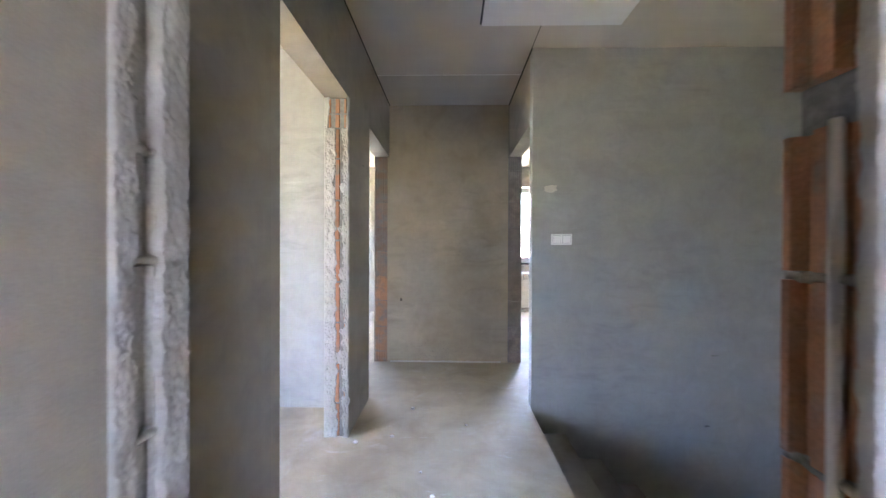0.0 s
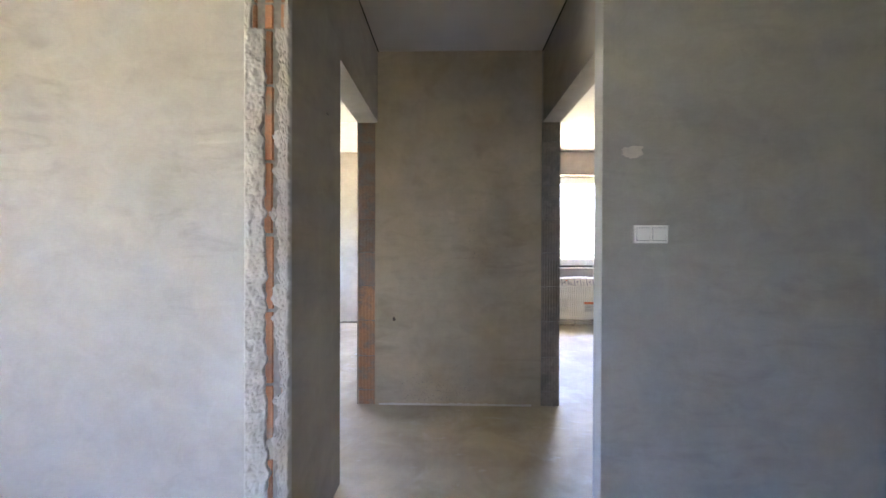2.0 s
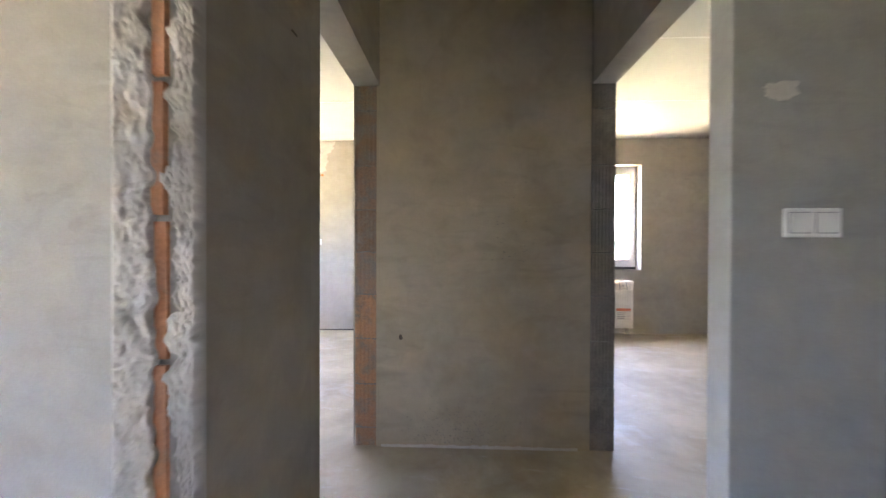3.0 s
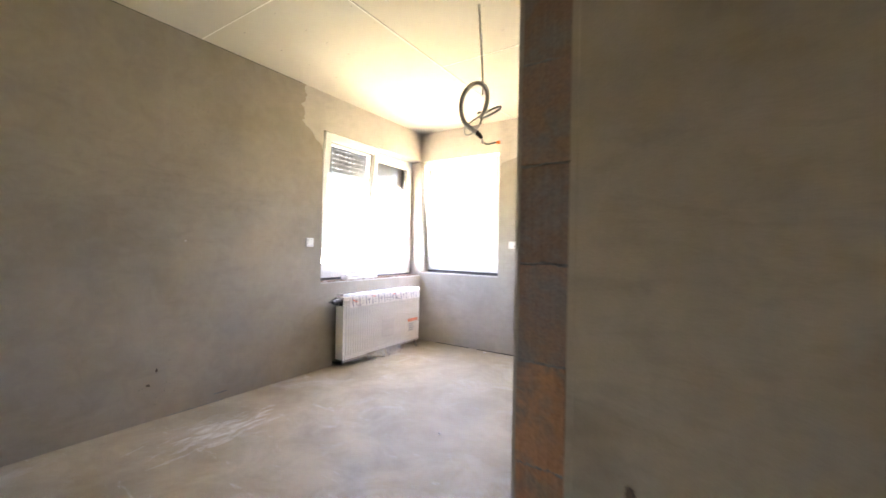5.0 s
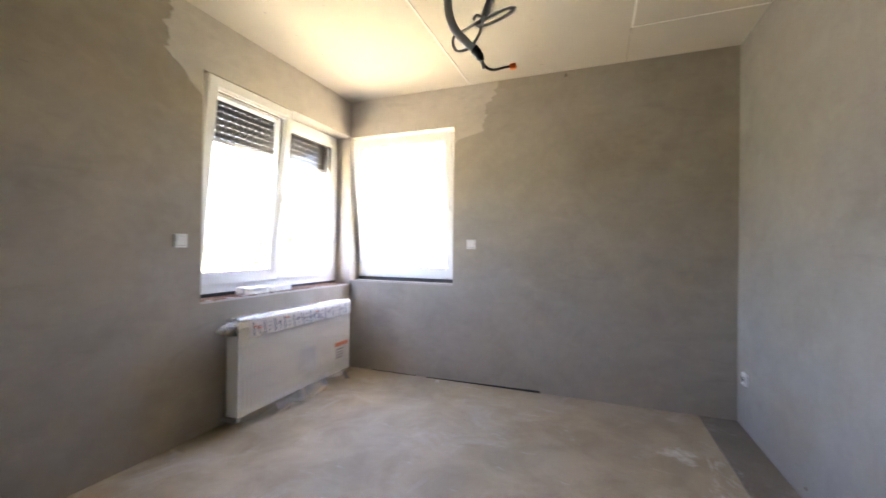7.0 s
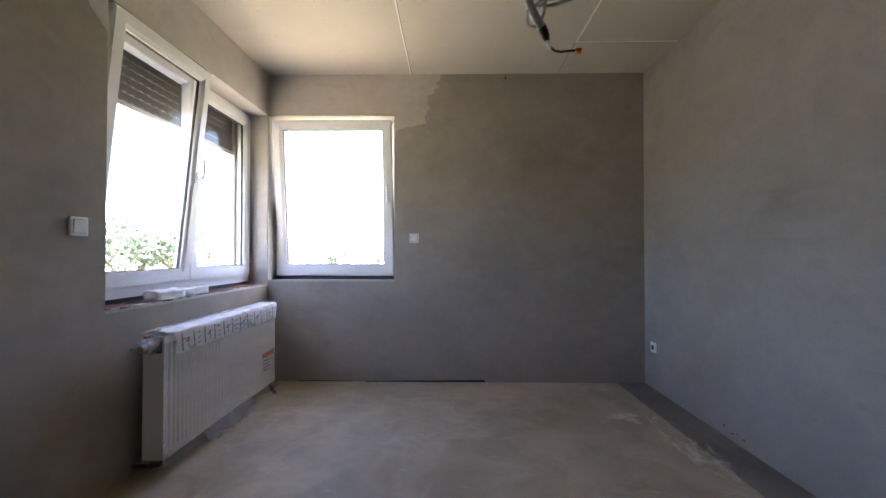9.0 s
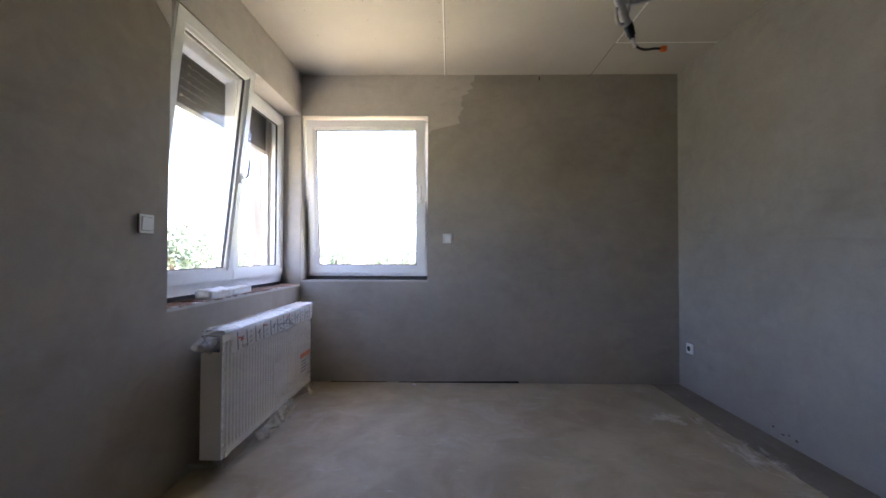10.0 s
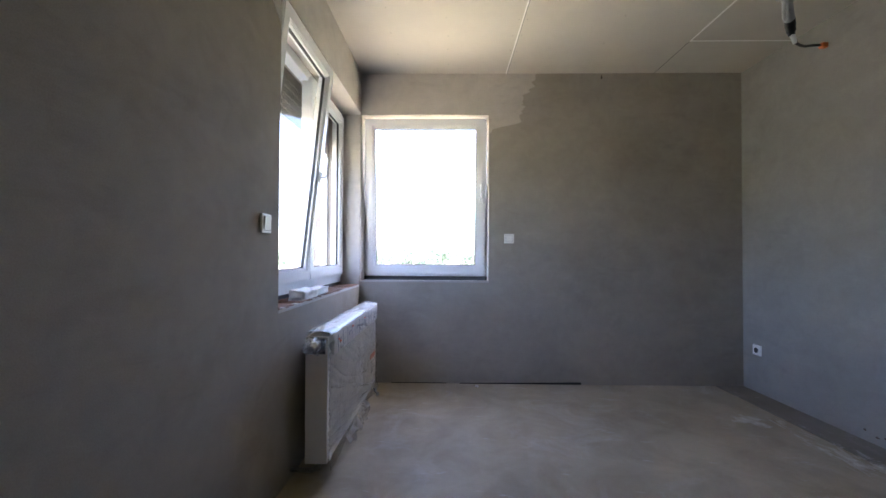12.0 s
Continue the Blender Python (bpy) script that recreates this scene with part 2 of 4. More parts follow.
def ground_material():
    m, n, l, p = nodes_of("meadow")
    c = mapped(n, l)
    a = noise_tex(n, l, c, 0.03, 6, 0.6)
    b = noise_tex(n, l, c, 1.5, 6, 0.7)
    meadow = ramp(n, l, a, [(0.35, (0.09, 0.115, 0.05)), (0.52, (0.16, 0.16, 0.09)), (0.7, (0.26, 0.235, 0.16))])
    near = n.new("ShaderNodeVectorMath")
    near.operation = "DISTANCE"
    near.inputs[1].default_value = (0.0, 2.3, -3.0)
    l.new(c, near.inputs[0])
    wob = n.new("ShaderNodeMath")
    wob.operation = "MULTIPLY_ADD"
    l.new(noise_tex(n, l, c, 0.4, 5, 0.6), wob.inputs[0])
    wob.inputs[1].default_value = 6.0
    l.new(near.outputs["Value"], wob.inputs[2])
    rng = n.new("ShaderNodeMapRange")
    rng.inputs["From Min"].default_value, rng.inputs["From Max"].default_value = 13.0, 20.0
    l.new(wob.outputs[0], rng.inputs["Value"])
    col = mix(n, l, "MIX", rng.outputs["Result"], (0.27, 0.235, 0.145), meadow)   # unseen dry grass round the house, made paler to bounce light onto ceilings
    col = mix(n, l, "MULTIPLY", 0.6, col, ramp(n, l, b, [(0.3, grey(0.7)), (0.7, grey(1.15))]))
    l.new(col, p.inputs["Base Color"])
    p.inputs["Roughness"].default_value = 0.95
    return m


M_GROUND = ground_material()


# ---------------------------------------------------------------- mesh helpers
def mesh_of(name, bm, *mats):
    bmesh.ops.recalc_face_normals(bm, faces=bm.faces)
    me = bpy.data.meshes.new(name)
    bm.to_mesh(me)
    bm.free()
    for m in mats:
        me.materials.append(m)
    return me


def thing(name, bm, mat, label="", category="", group="", kind=""):
    mats = mat if isinstance(mat, tuple) else (mat,)
    return tagged(new(name, mesh_of(name, bm, *mats)), label, category, group, kind)


def holder(name, label, category, group="", kind="", at=(0, 0, 0)):
    ob = new(name)
    ob.empty_display_size = 0.1
    ob.location = at
    return tagged(ob, label, category, group, kind)


def part(name, bm, mat, parent, label=""):
    mats = mat if isinstance(mat, tuple) else (mat,)
    ob = new(name, mesh_of(name, bm, *mats))
    ob.parent = parent
    return tagged(ob, label)


def smooth(ob):
    for f in ob.data.polygons:
        f.use_smooth = True
    return ob


def add_box(bm, x0, x1, y0, y1, z0, z1, bevel=0.0, mat=0):
    v = [bm.verts.new(p) for p in ((x0, y0, z0), (x1, y0, z0), (x1, y1, z0), (x0, y1, z0), (x0, y0, z1), (x1, y0, z1), (x1, y1, z1), (x0, y1, z1))]
    fs = [bm.faces.new([v[i] for i in q]) for q in ((0, 3, 2, 1), (4, 5, 6, 7), (0, 1, 5, 4), (1, 2, 6, 5), (2, 3, 7, 6), (3, 0, 4, 7))]
    for f in fs:
        f.material_index = mat
    if bevel:
        es = list({e for f in fs for e in f.edges})
        for f in bmesh.ops.bevel(bm, geom=es, offset=bevel, segments=2, affect="EDGES", profile=0.6)["faces"]:
            f.material_index = mat
    return bm


def box(x0, x1, y0, y1, z0, z1, bevel=0.0):
    return add_box(bmesh.new(), x0, x1, y0, y1, z0, z1, bevel)


def frame_ring(u0, u1, v0, v1, w, d0, d1, place, bevel=0.004):
    """A picture frame of four mitred bars, w wide, from depth d0 to d1; place(u, v, d) gives the point."""
    bm = bmesh.new()
    loops = []
    for a, d in ((0.0, d0), (w, d0), (w, d1), (0.0, d1)):
        loops.append([bm.verts.new(place(u, v, d)) for u, v in ((u0 + a, v0 + a), (u1 - a, v0 + a), (u1 - a, v1 - a), (u0 + a, v1 - a))])
    for k in range(4):
        a, b = loops[k], loops[(k + 1) % 4]
        for i in range(4):
            j = (i + 1) % 4
            bm.faces.new((a[i], a[j], b[j], b[i]))
    if bevel:
        long = [e for e in bm.edges if any(e.verts[0] in lp and e.verts[1] in lp for lp in loops)]
        bmesh.ops.bevel(bm, geom=long, offset=bevel, segments=2, affect="EDGES")
    return bm


def panel(axis, u0, u1, v0, v1, d0, d1, holes=()):
    """A slab with rectangular holes. axis 'x': u is x, v is z, depth is y; 'y': u is y, v is z, depth is x; 'z': u is x, v is y, depth is z."""
    us = sorted({u0, u1, *(h[0] for h in holes), *(h[1] for h in holes)})
    vs = sorted({v0, v1, *(h[2] for h in holes), *(h[3] for h in holes)})
    us, vs = [u for u in us if u0 <= u <= u1], [v for v in vs if v0 <= v <= v1]
    bm, made = bmesh.new(), {}

    def at(u, v, d):
        p = {"x": (u, d, v), "y": (d, u, v), "z": (u, v, d)}[axis]
        if p not in made:
            made[p] = bm.verts.new(p)
        return made[p]

    def full(i, j):
        if not (0 <= i < len(us) - 1 and 0 <= j < len(vs) - 1):
            return False
        u, v = (us[i] + us[i + 1]) / 2, (vs[j] + vs[j + 1]) / 2
        return not any(a < u < b and c < v < d for a, b, c, d in holes)

    for i in range(len(us) - 1):
        for j in range(len(vs) - 1):
            if not full(i, j):
                continue
            a, b, c, d = us[i], us[i + 1], vs[j], vs[j + 1]
            for w in (d0, d1):
                bm.faces.new((at(a, c, w), at(b, c, w), at(b, d, w), at(a, d, w)))
            for di, dj, p, q in ((-1, 0, (a, c), (a, d)), (1, 0, (b, c), (b, d)), (0, -1, (a, c), (b, c)), (0, 1, (a, d), (b, d))):
                if not full(i + di, j + dj):
                    bm.faces.new((at(*p, d0), at(*q, d0), at(*q, d1), at(*p, d1)))
    return bm


def wall(name, axis, u0, u1, d0, d1, holes=(), z0=0.0, z1=H + 0.05, mat=None, label="grey cement-plastered wall, unpainted and slightly stained"):
    return thing(name, panel(axis, u0, u1, z0, z1, d0, d1, holes), mat or M_WALL, label, "wall", "", "structure")


def tube(points, r, ring=8, rough=0.0):
    """A round tube along points; r is one radius, or one for each point."""
    bm = bmesh.new()
    rings = []
    pts = [Vector(p) for p in points]
    up = Vector((0.0, 1.0, 0.13)).normalized()
    for k, p in enumerate(pts):
        t = (pts[min(k + 1, len(pts) - 1)] - pts[max(k - 1, 0)]).normalized()
        a = t.cross(up).normalized()
        b = t.cross(a).normalized()
        rr = r[k] if isinstance(r, (list, tuple)) else r
        rings.append([bm.verts.new(p + (a * math.cos(s) + b * math.sin(s)) * rr) for s in (2 * math.pi * i / ring for i in range(ring))])
    for u, w in zip(rings, rings[1:]):
        for i in range(ring):
            bm.faces.new((u[i], u[(i + 1) % ring], w[(i + 1) % ring], w[i]))
    bm.faces.new(rings[0][::-1])
    bm.faces.new(rings[-1])
    return bm


def spline(pts, steps=8):
    """Catmull-Rom through pts."""
    p = [Vector(q) for q in (pts[0], *pts, pts[-1])]
    out = []
    for k in range(1, len(p) - 2):
        a, b, c, d = p[k - 1:k + 3]
        for s in range(steps):
            t = s / steps
            out.append(0.5 * (2 * b + (c - a) * t + (2 * a - 5 * b + 4 * c - d) * t * t + (3 * b - a - 3 * c + d) * t ** 3))
    out.append(p[-2])
    return out


def lump(cx, cy, cz, sx, sy, sz, seed, sub=2, rough=0.35):
    """An uneven crumb or chunk that rests on its flat base."""
    bm = bmesh.new()
    bmesh.ops.create_icosphere(bm, subdivisions=sub, radius=1.0)
    for v in bm.verts:
        k = 1 + rough * noise.noise(v.co * 1.7 + Vector((seed, seed * 2.1, 0)))
        v.co = Vector((cx + v.co.x * sx * k, cy + v.co.y * sy * k, cz + max(v.co.z, -0.6) * sz * k))
    low = min(v.co.z for v in bm.verts)
    for v in bm.verts:
        v.co.z += cz - low
    return bm


# ---------------------------------------------------------------- structure
thing("ground", panel("z", -1500, 1500, -1500, 1500, -3.4, -3.0), M_GROUND, "dry meadow ground with patches of bare earth", "ground", "", "structure")

WELL = (0.70, 3.30, 0.78, 3.08)
thing("floor", panel("z", -3.30, 3.30, -2.8, 7.285, -0.30, 0.0, [WELL]), M_FLOOR,
      "smooth grey cement screed floor with pale dust and scuffs", "floor", "", "structure")

wall("wall_west", "y", -3.2, 7.705, -3.72, -3.30, [(5.70, 7.285, RAW, HEAD), (0.50, 1.65, 0.1, HEAD)], z0=-3.0, z1=2.9)
# brightened plaster stands in for light this wall lacks
wall("wall_north", "x", -3.30, 3.30, 7.285, 7.705, [(-3.30, -2.195, SILL, HEAD), (0.92, 2.41, SILL, HEAD)], z0=-3.0, z1=2.9, mat=M_BRIGHTENED)
wall("wall_east", "y", -3.2, 7.705, 3.30, 3.72, z0=-3.0, z1=2.9)
wall("wall_south", "x", -3.30, 3.30, -3.2, -2.8, [(0.80, 1.55, 1.20, HEAD)], z0=-3.0, z1=2.9)
wall("wall_hall_left", "y", -1.2, 4.17, -0.685, -0.535, [(1.60, 2.60, 0, DOOR), (3.19, 4.17, 0, DOOR)])
wall("wall_hall_end", "x", -0.535, 0.69, 4.17, 4.31, mat=M_TAN_WARMLIT, label="tan cement-plastered wall with trowel marks and stains, warm light in its tone")
wall("wall_end_lintel_left", "x", -0.685, -0.535, 4.17, 4.31, z0=DOOR)
wall("wall_end_lintel_right", "x", 0.69, 0.83, 4.17, 4.31, z0=DOOR)
wall("wall_lintel_right", "y", 3.13, 4.17, 0.70, 0.83, [(3.13, 4.17, 0, DOOR)])
wall("wall_stair", "x", 0.70, 3.30, 3.03, 3.13, z0=-3.0, mat=M_BLUELIT, label="smooth grey cement-plastered wall beside the stair, cool light in its colour")
wall("wall_between_left", "x", -3.30, -0.685, 3.01, 3.13, mat=M_DAYLIT, label="grey cement-plastered wall with trowel marks, daylight put into its colour")
# sky tint of the window light is in this wall's colour
wall("wall_between_rooms", "y", 4.31, 7.285, -0.06, 0.10, mat=M_SKYLIT)
wall("wall_start", "x", -0.535, 3.30, 0.64, 0.78, [(-0.355, 0.69, 0, DOOR)])
wall("wall_start_left", "y", -2.8, 0.64, -0.535, -0.33)
wall("wall_side_room", "x", -3.30, -0.685, -1.34, -1.2)
wall("wall_start_right", "y", -2.8, 0.64, 2.2, 2.34)
wall("wall_well_side", "y", 0.78, 3.03, 0.55, 0.69, z0=-3.0, z1=-0.30)
wall("wall_well_front", "x", 0.55, 3.30, 0.64, 0.78, z0=-3.0, z1=-0.30)
thing("roof_slab", panel("z", -3.30, 3.30, -2.8, 7.285, H + 0.05, 2.9), M_RENDER, "plain flat slab over the storey", "roof", "", "structure")


def ceiling(name, x0, x1, y0, y1, seams=(), screws=(), gaps=(), holes=()):
    """Gypsum boards with their joints: a seam is (x0, x1, y0, y1), a screw row (x, y, dx, dy, count)."""
    bm = panel("z", x0, x1, y0, y1, H, H + 0.045, holes)
    for a, b, c, d in seams:
        add_box(bm, a, b, c, d, H - 0.0022, H + 0.001, mat=1)
    # near-black strips draw the shadow lines of the open joints
    for a, b, c, d in gaps:
        add_box(bm, a, b, c, d, H - 0.0025, H + 0.001, mat=2)
    for x, y, dx, dy, k in screws:
        for i in range(k):
            px, py = x + dx * i + random.uniform(-.01, .01), y + dy * i + random.uniform(-.02, .02)
            add_box(bm, px - .003, px + .003, py - .003, py + .003, H - 0.002, H + 0.001, mat=3)
    return thing(name, bm, (M_CEIL, M_SEAM, M_GAP, M_SCREW), "cream gypsum board ceiling with open joints and screw heads", "ceiling", "", "structure")


ceiling("ceiling_hall", -0.535, 3.30, 0.78, 4.17, seams=[(-0.535, 0.69, 3.458, 3.470)],
        gaps=[(-0.535, -0.527, 0.78, 4.17), (0.690, 0.70, 3.03, 4.17), (0.69, 0.694, 2.71, 3.03)])
ceiling("ceiling_room_left", -3.30, -0.06, 3.13, 7.285, holes=[(-0.685, -0.06, 3.13, 4.31)],
        seams=[(-2.058, -2.048, 4.60, 7.285), (-0.799, -0.786, 4.31, 6.79), (-0.786, -0.06, 6.778, 6.790), (-3.30, -2.058, 4.596, 4.603), (-2.048, -0.797, 5.838, 5.846)],
        gaps=[(-3.30, -3.2965, 3.13, 5.45), (-2.048, -2.045, 4.60, 7.285), (-0.797, -0.7955, 6.79, 7.285)],
        screws=[(-2.085, 4.7, 0, .2, 13), (-2.02, 4.7, 0, .2, 13), (-2.55, 4.7, 0, .2, 13), (-2.95, 4.7, 0, .28, 9), (-1.4, 4.7, 0, .3, 9)])
ceiling("ceiling_room_right", 0.10, 3.30, 3.13, 7.285, holes=[(0.10, 0.83, 3.13, 4.31)], seams=[(0.10, 3.30, 5.90, 5.907), (0.83, 3.30, 4.7, 4.707)])
ceiling("ceiling_side_room", -3.30, -0.685, -1.2, 3.01)
ceiling("ceiling_start", -0.33, 2.2, -2.8, 0.64)


# ---------------------------------------------------------------- windows
def at_west(u, v, d):
    return (-3.30 - d, u, v)


def at_north(u, v, d):
    return (u, 7.285 + d, v)


def at_south(u, v, d):
    return (u, -2.8 - d, v)


def lever(place, u, v, d, up=True):
    """A window lever: rosette and bent grip, as two meshes."""
    s = 1 if up else -1
    ros = bmesh.new()
    quad = [(-.015, -.033), (.015, -.033), (.015, .033), (-.015, .033)]
    lo = [ros.verts.new(place(u + a, v + b, d)) for a, b in quad]
    hi = [ros.verts.new(place(u + a * .85, v + b * .9, d - .012)) for a, b in quad]
    for i in range(4):
        ros.faces.new((lo[i], lo[(i + 1) % 4], hi[(i + 1) % 4], hi[i]))
    ros.faces.new(hi)
    ros.faces.new(lo[::-1])
    grip = tube([place(u, v + s * b, d - a) for a, b in ((.01, 0), (.03, 0), (.042, .012), (.045, .05), (.043, .095), (.036, .125))],
                [.008, .009, .010, .010, .009, .007])
    return ros, grip


def window(name, place, u0, u1, sashes, label, d=0.16, sill=SILL, base_z=None, lap=.04):
    w = holder(name, label, "window", "", "structure")
    b0 = sill + 0.035
    part("window_frame", frame_ring(u0 + .004, u1 - .004, b0, HEAD - .004, .062, d, d + .07, place), M_PVC, w)
    low = sill if base_z is None else base_z
    base = bmesh.new()
    pts = [place(u, v, dd) for u, v, dd in ((u0, low, d + .02), (u1, low, d + .02), (u1, b0, d + .02), (u0, b0, d + .02), (u0, low, d + .08), (u1, low, d + .08), (u1, b0, d + .08), (u0, b0, d + .08))]
    vs = [base.verts.new(p) for p in pts]
    for q in ((0, 1, 2, 3), (4, 5, 6, 7), (0, 1, 5, 4), (1, 2, 6, 5), (2, 3, 7, 6), (3, 0, 4, 7)):
        base.faces.new([vs[i] for i in q])
    if base_z is not None:
        bb = bmesh.new()
        vs = [bb.verts.new(place(u, v, dd)) for v, dd in ((b0 - .040, d + .004), (b0 - .040, d + .068), (b0 + .001, d + .068), (b0 + .001, d + .004)) for u in (u0 + .004, u1 - .004)]
        for q in ((0, 1, 3, 2), (2, 3, 5, 4), (4, 5, 7, 6), (6, 7, 1, 0), (0, 2, 4, 6), (1, 3, 5, 7)):
            bb.faces.new([vs[i] for i in q])
        part("sub_frame", bb, M_PVC, w, "white lower connecting profile")
    part("base_profile", base, M_DARK, w, "dark packing strip under the frame")
    for a, b, tilt, hside in sashes:
        v0, v1 = b0 + .022, HEAD - (lap if tilt else .04)
        k = math.tan(radians(tilt))

        def lean(u, v, dd, k=k, v0=v0):
            return place(u, v, dd - max(v - v0, 0) * k)
        s = part("sash", frame_ring(a, b, v0, v1, .066, d - .022, d + .05, lean, .006), M_PVC, w, "white plastic sash tilted inwards" if tilt else "closed white plastic sash")
        part("glazing_bead", frame_ring(a + .064, b - .064, v0 + .064, v1 - .064, .016, d - .014, d + .008, lean, .004), M_PVC, s)
        part("gasket", frame_ring(a + .0795, b - .0795, v0 + .0795, v1 - .0795, .006, d + .002, d + .016, lean, 0), M_SEAL, s)
        g = bmesh.new()
        gl = [(a + .078, v0 + .078), (b - .078, v0 + .078), (b - .078, v1 - .078), (a + .078, v1 - .078)]
        g.faces.new([g.verts.new(lean(u, v, d + .010)) for u, v in gl])
        pane = part("pane", g, M_GLASS, s, "clear glass pane")
        pane.visible_shadow = False
        if hside:
            hu = a + .036 if hside < 0 else b - .036
            ros, grip = lever(lean, hu, (v0 + v1) / 2 - 0.02, d - .022, True)
            part("handle", ros, M_PVC, s, "white lever handle turned up")
            smooth(part("grip", grip, M_PVC, s))
    return w


window("window_1", at_west, 5.70, 7.285, [(5.735, 6.478, 6.0, 1), (6.488, 7.255, 0.0, 0)],
       "white plastic two-sash window in a raw reveal, one sash tilted", base_z=RAW, lap=.012)
window("window_2", at_north, -3.30, -2.195, [(-3.265, -2.225, 6.0, 1)],
       "white plastic single window with its sash tilted inwards")
window("window_3", at_north, 0.92, 2.41, [(0.955, 1.655, 6.0, 1), (1.665, 2.38, 0.0, -1)],
       "white plastic two-sash window over a wrapped radiator")
# out of view: added and sized to light the start room
window("window_4", at_south, 0.80, 1.55, [(0.835, 1.515, 0.0, 0)],
       "small white plastic window of the start room, unseen and placed for light", sill=1.20)


def side_room_glazing(name, y0, y1, z0, z1):
    """The side room's unseen west window, drawn door-high to let in enough light."""
    w = holder(name, "white framed west window of the side room, unseen and enlarged for light", "glazed door", "", "structure")
    part("glazing_frame", frame_ring(y0, y1, z0, z1, .07, .18, .25, at_west), M_PVC, w)
    m = (y0 + y1) / 2
    for a, b in ((y0 + .05, m - .003), (m + .003, y1 - .05)):
        s = part("sash", frame_ring(a, b, z0 + .05, z1 - .05, .08, .165, .235, at_west), M_PVC, w)
        g = bmesh.new()
        g.faces.new([g.verts.new(at_west(u, v, .20)) for u, v in ((a + .078, z0 + .128), (b - .078, z0 + .128), (b - .078, z1 - .128), (a + .078, z1 - .128))])
        part("pane", g, M_GLASS, s).visible_shadow = False
    return w


# out of view; size set by the brightness wanted in the hall
side_room_glazing("side_glazing", 0.50, 1.65, 0.1, HEAD)


def roller_shutter(name, place, u0, u1, z_low, d):
    s = holder(name, "brown slatted roller shutter half let down outside the window", "roller shutter")
    n, pitch = int((HEAD + .02 - z_low) / .05), .05
    swap = place is at_west
    for k in range(n):
        z = z_low + .03 + k * pitch
        slots = [(u0 + .03 + i * .062, u0 + .052 + i * .062, z + .004, z + .0085) for i in range(int((u1 - u0 - .06) / .062))]
        p = place(0, 0, d)
        lo = (p[0], p[0] - .009) if swap else (p[1], p[1] + .009)
        part("slat", panel("y" if swap else "x", u0, u1, z, z + pitch - .001, min(lo), max(lo), slots), M_SHUT, s)
    a, b = place(u0, z_low, d - .004), place(u1, z_low + .03, d + .014)
    part("bottom_bar", box(min(a[0], b[0]), max(a[0], b[0]), min(a[1], b[1]), max(a[1], b[1]), z_low, z_low + .03, .003), M_ALU, s, "grey aluminium end bar")
    for u in (u0 - .028, u1):
        a, b = place(u, 0, d - .02), place(u + .028, 0, d + .03)
        part("guide_rail", box(min(a[0], b[0]), max(a[0], b[0]), min(a[1], b[1]), max(a[1], b[1]), SILL, HEAD, .002), M_ALU, s)
    return s


roller_shutter("roller_shutter", at_west, 5.73, 7.255, 1.95, 0.30)


# bare brick sill under window_1 with lumps of foam lying on it
def hollow_brick(length, depth, height, ribs):
    """A hollow clay block lying with its ribbed face up."""
    bm = bmesh.new()
    for i in range(ribs):
        a, b = length * i / ribs, length * (i + 0.72) / ribs
        add_box(bm, a, b, 0, depth, height * .55, height)
    add_box(bm, 0, length, 0, depth, 0, height * .6)
    return bm


sill = holder("sill_bricks", "raw red hollow bricks of an unfinished window sill", "window sill", "", "structure")
proto = mesh_of("sill_brick", hollow_brick(.245, .15, .03, 9), M_CLAYBROWN)
for k in range(6):
    ob = new("brick", proto)
    ob.parent = sill
    ob.matrix_basis = pose(-3.305, 5.715 + k * .258, RAW - 0.016, 0, random.uniform(-1, 1), 90)
lipm = bmesh.new()
for k in range(40):
    y0 = 5.70 + k * 1.585 / 40
    add_box(lipm, -3.312 - random.uniform(0, .010), -3.2985, y0, y0 + 1.585 / 40, RAW - .006, RAW + .004 + random.uniform(0, .010))
part("plaster_lip", lipm, M_FRESH, sill, "ragged plaster edge of the sill")


lipn = bmesh.new()
for k in range(30):
    x0 = -3.296 + k * 1.098 / 30
    add_box(lipn, x0, x0 + 1.098 / 30, 7.2838, 7.296 + random.uniform(0, .012), SILL - .008, SILL + .005 + random.uniform(0, .004))
part("plaster_lip", lipn, M_FRESH, sill, "ragged plaster edge of the sill")


def foam_chunk(x, y, z, sx, sy, sz, seed):
    bm = bmesh.new()
    add_box(bm, -sx, sx, -sy, sy, 0, 2 * sz)
    bmesh.ops.subdivide_edges(bm, edges=bm.edges[:], cuts=5, use_grid_fill=True)
    for v in bm.verts:
        q = Vector((v.co.x * 26 + seed, v.co.y * 26, v.co.z * 40))
        v.co += noise.noise_vector(q) * .017 * min(1.0, v.co.z / .012)
        v.co += Vector((x, y, z))
    return smooth(thing("foam_chunk", bm, M_FOAM, "torn white foam packing chunk lying on the sill", "foam chunk", "foam on the sill"))


foam_chunk(-3.355, 6.148, RAW + .014, .042, .112, .024, 1.3)
foam_chunk(-3.362, 6.392, RAW + .014, .034, .118, .021, 5.1)


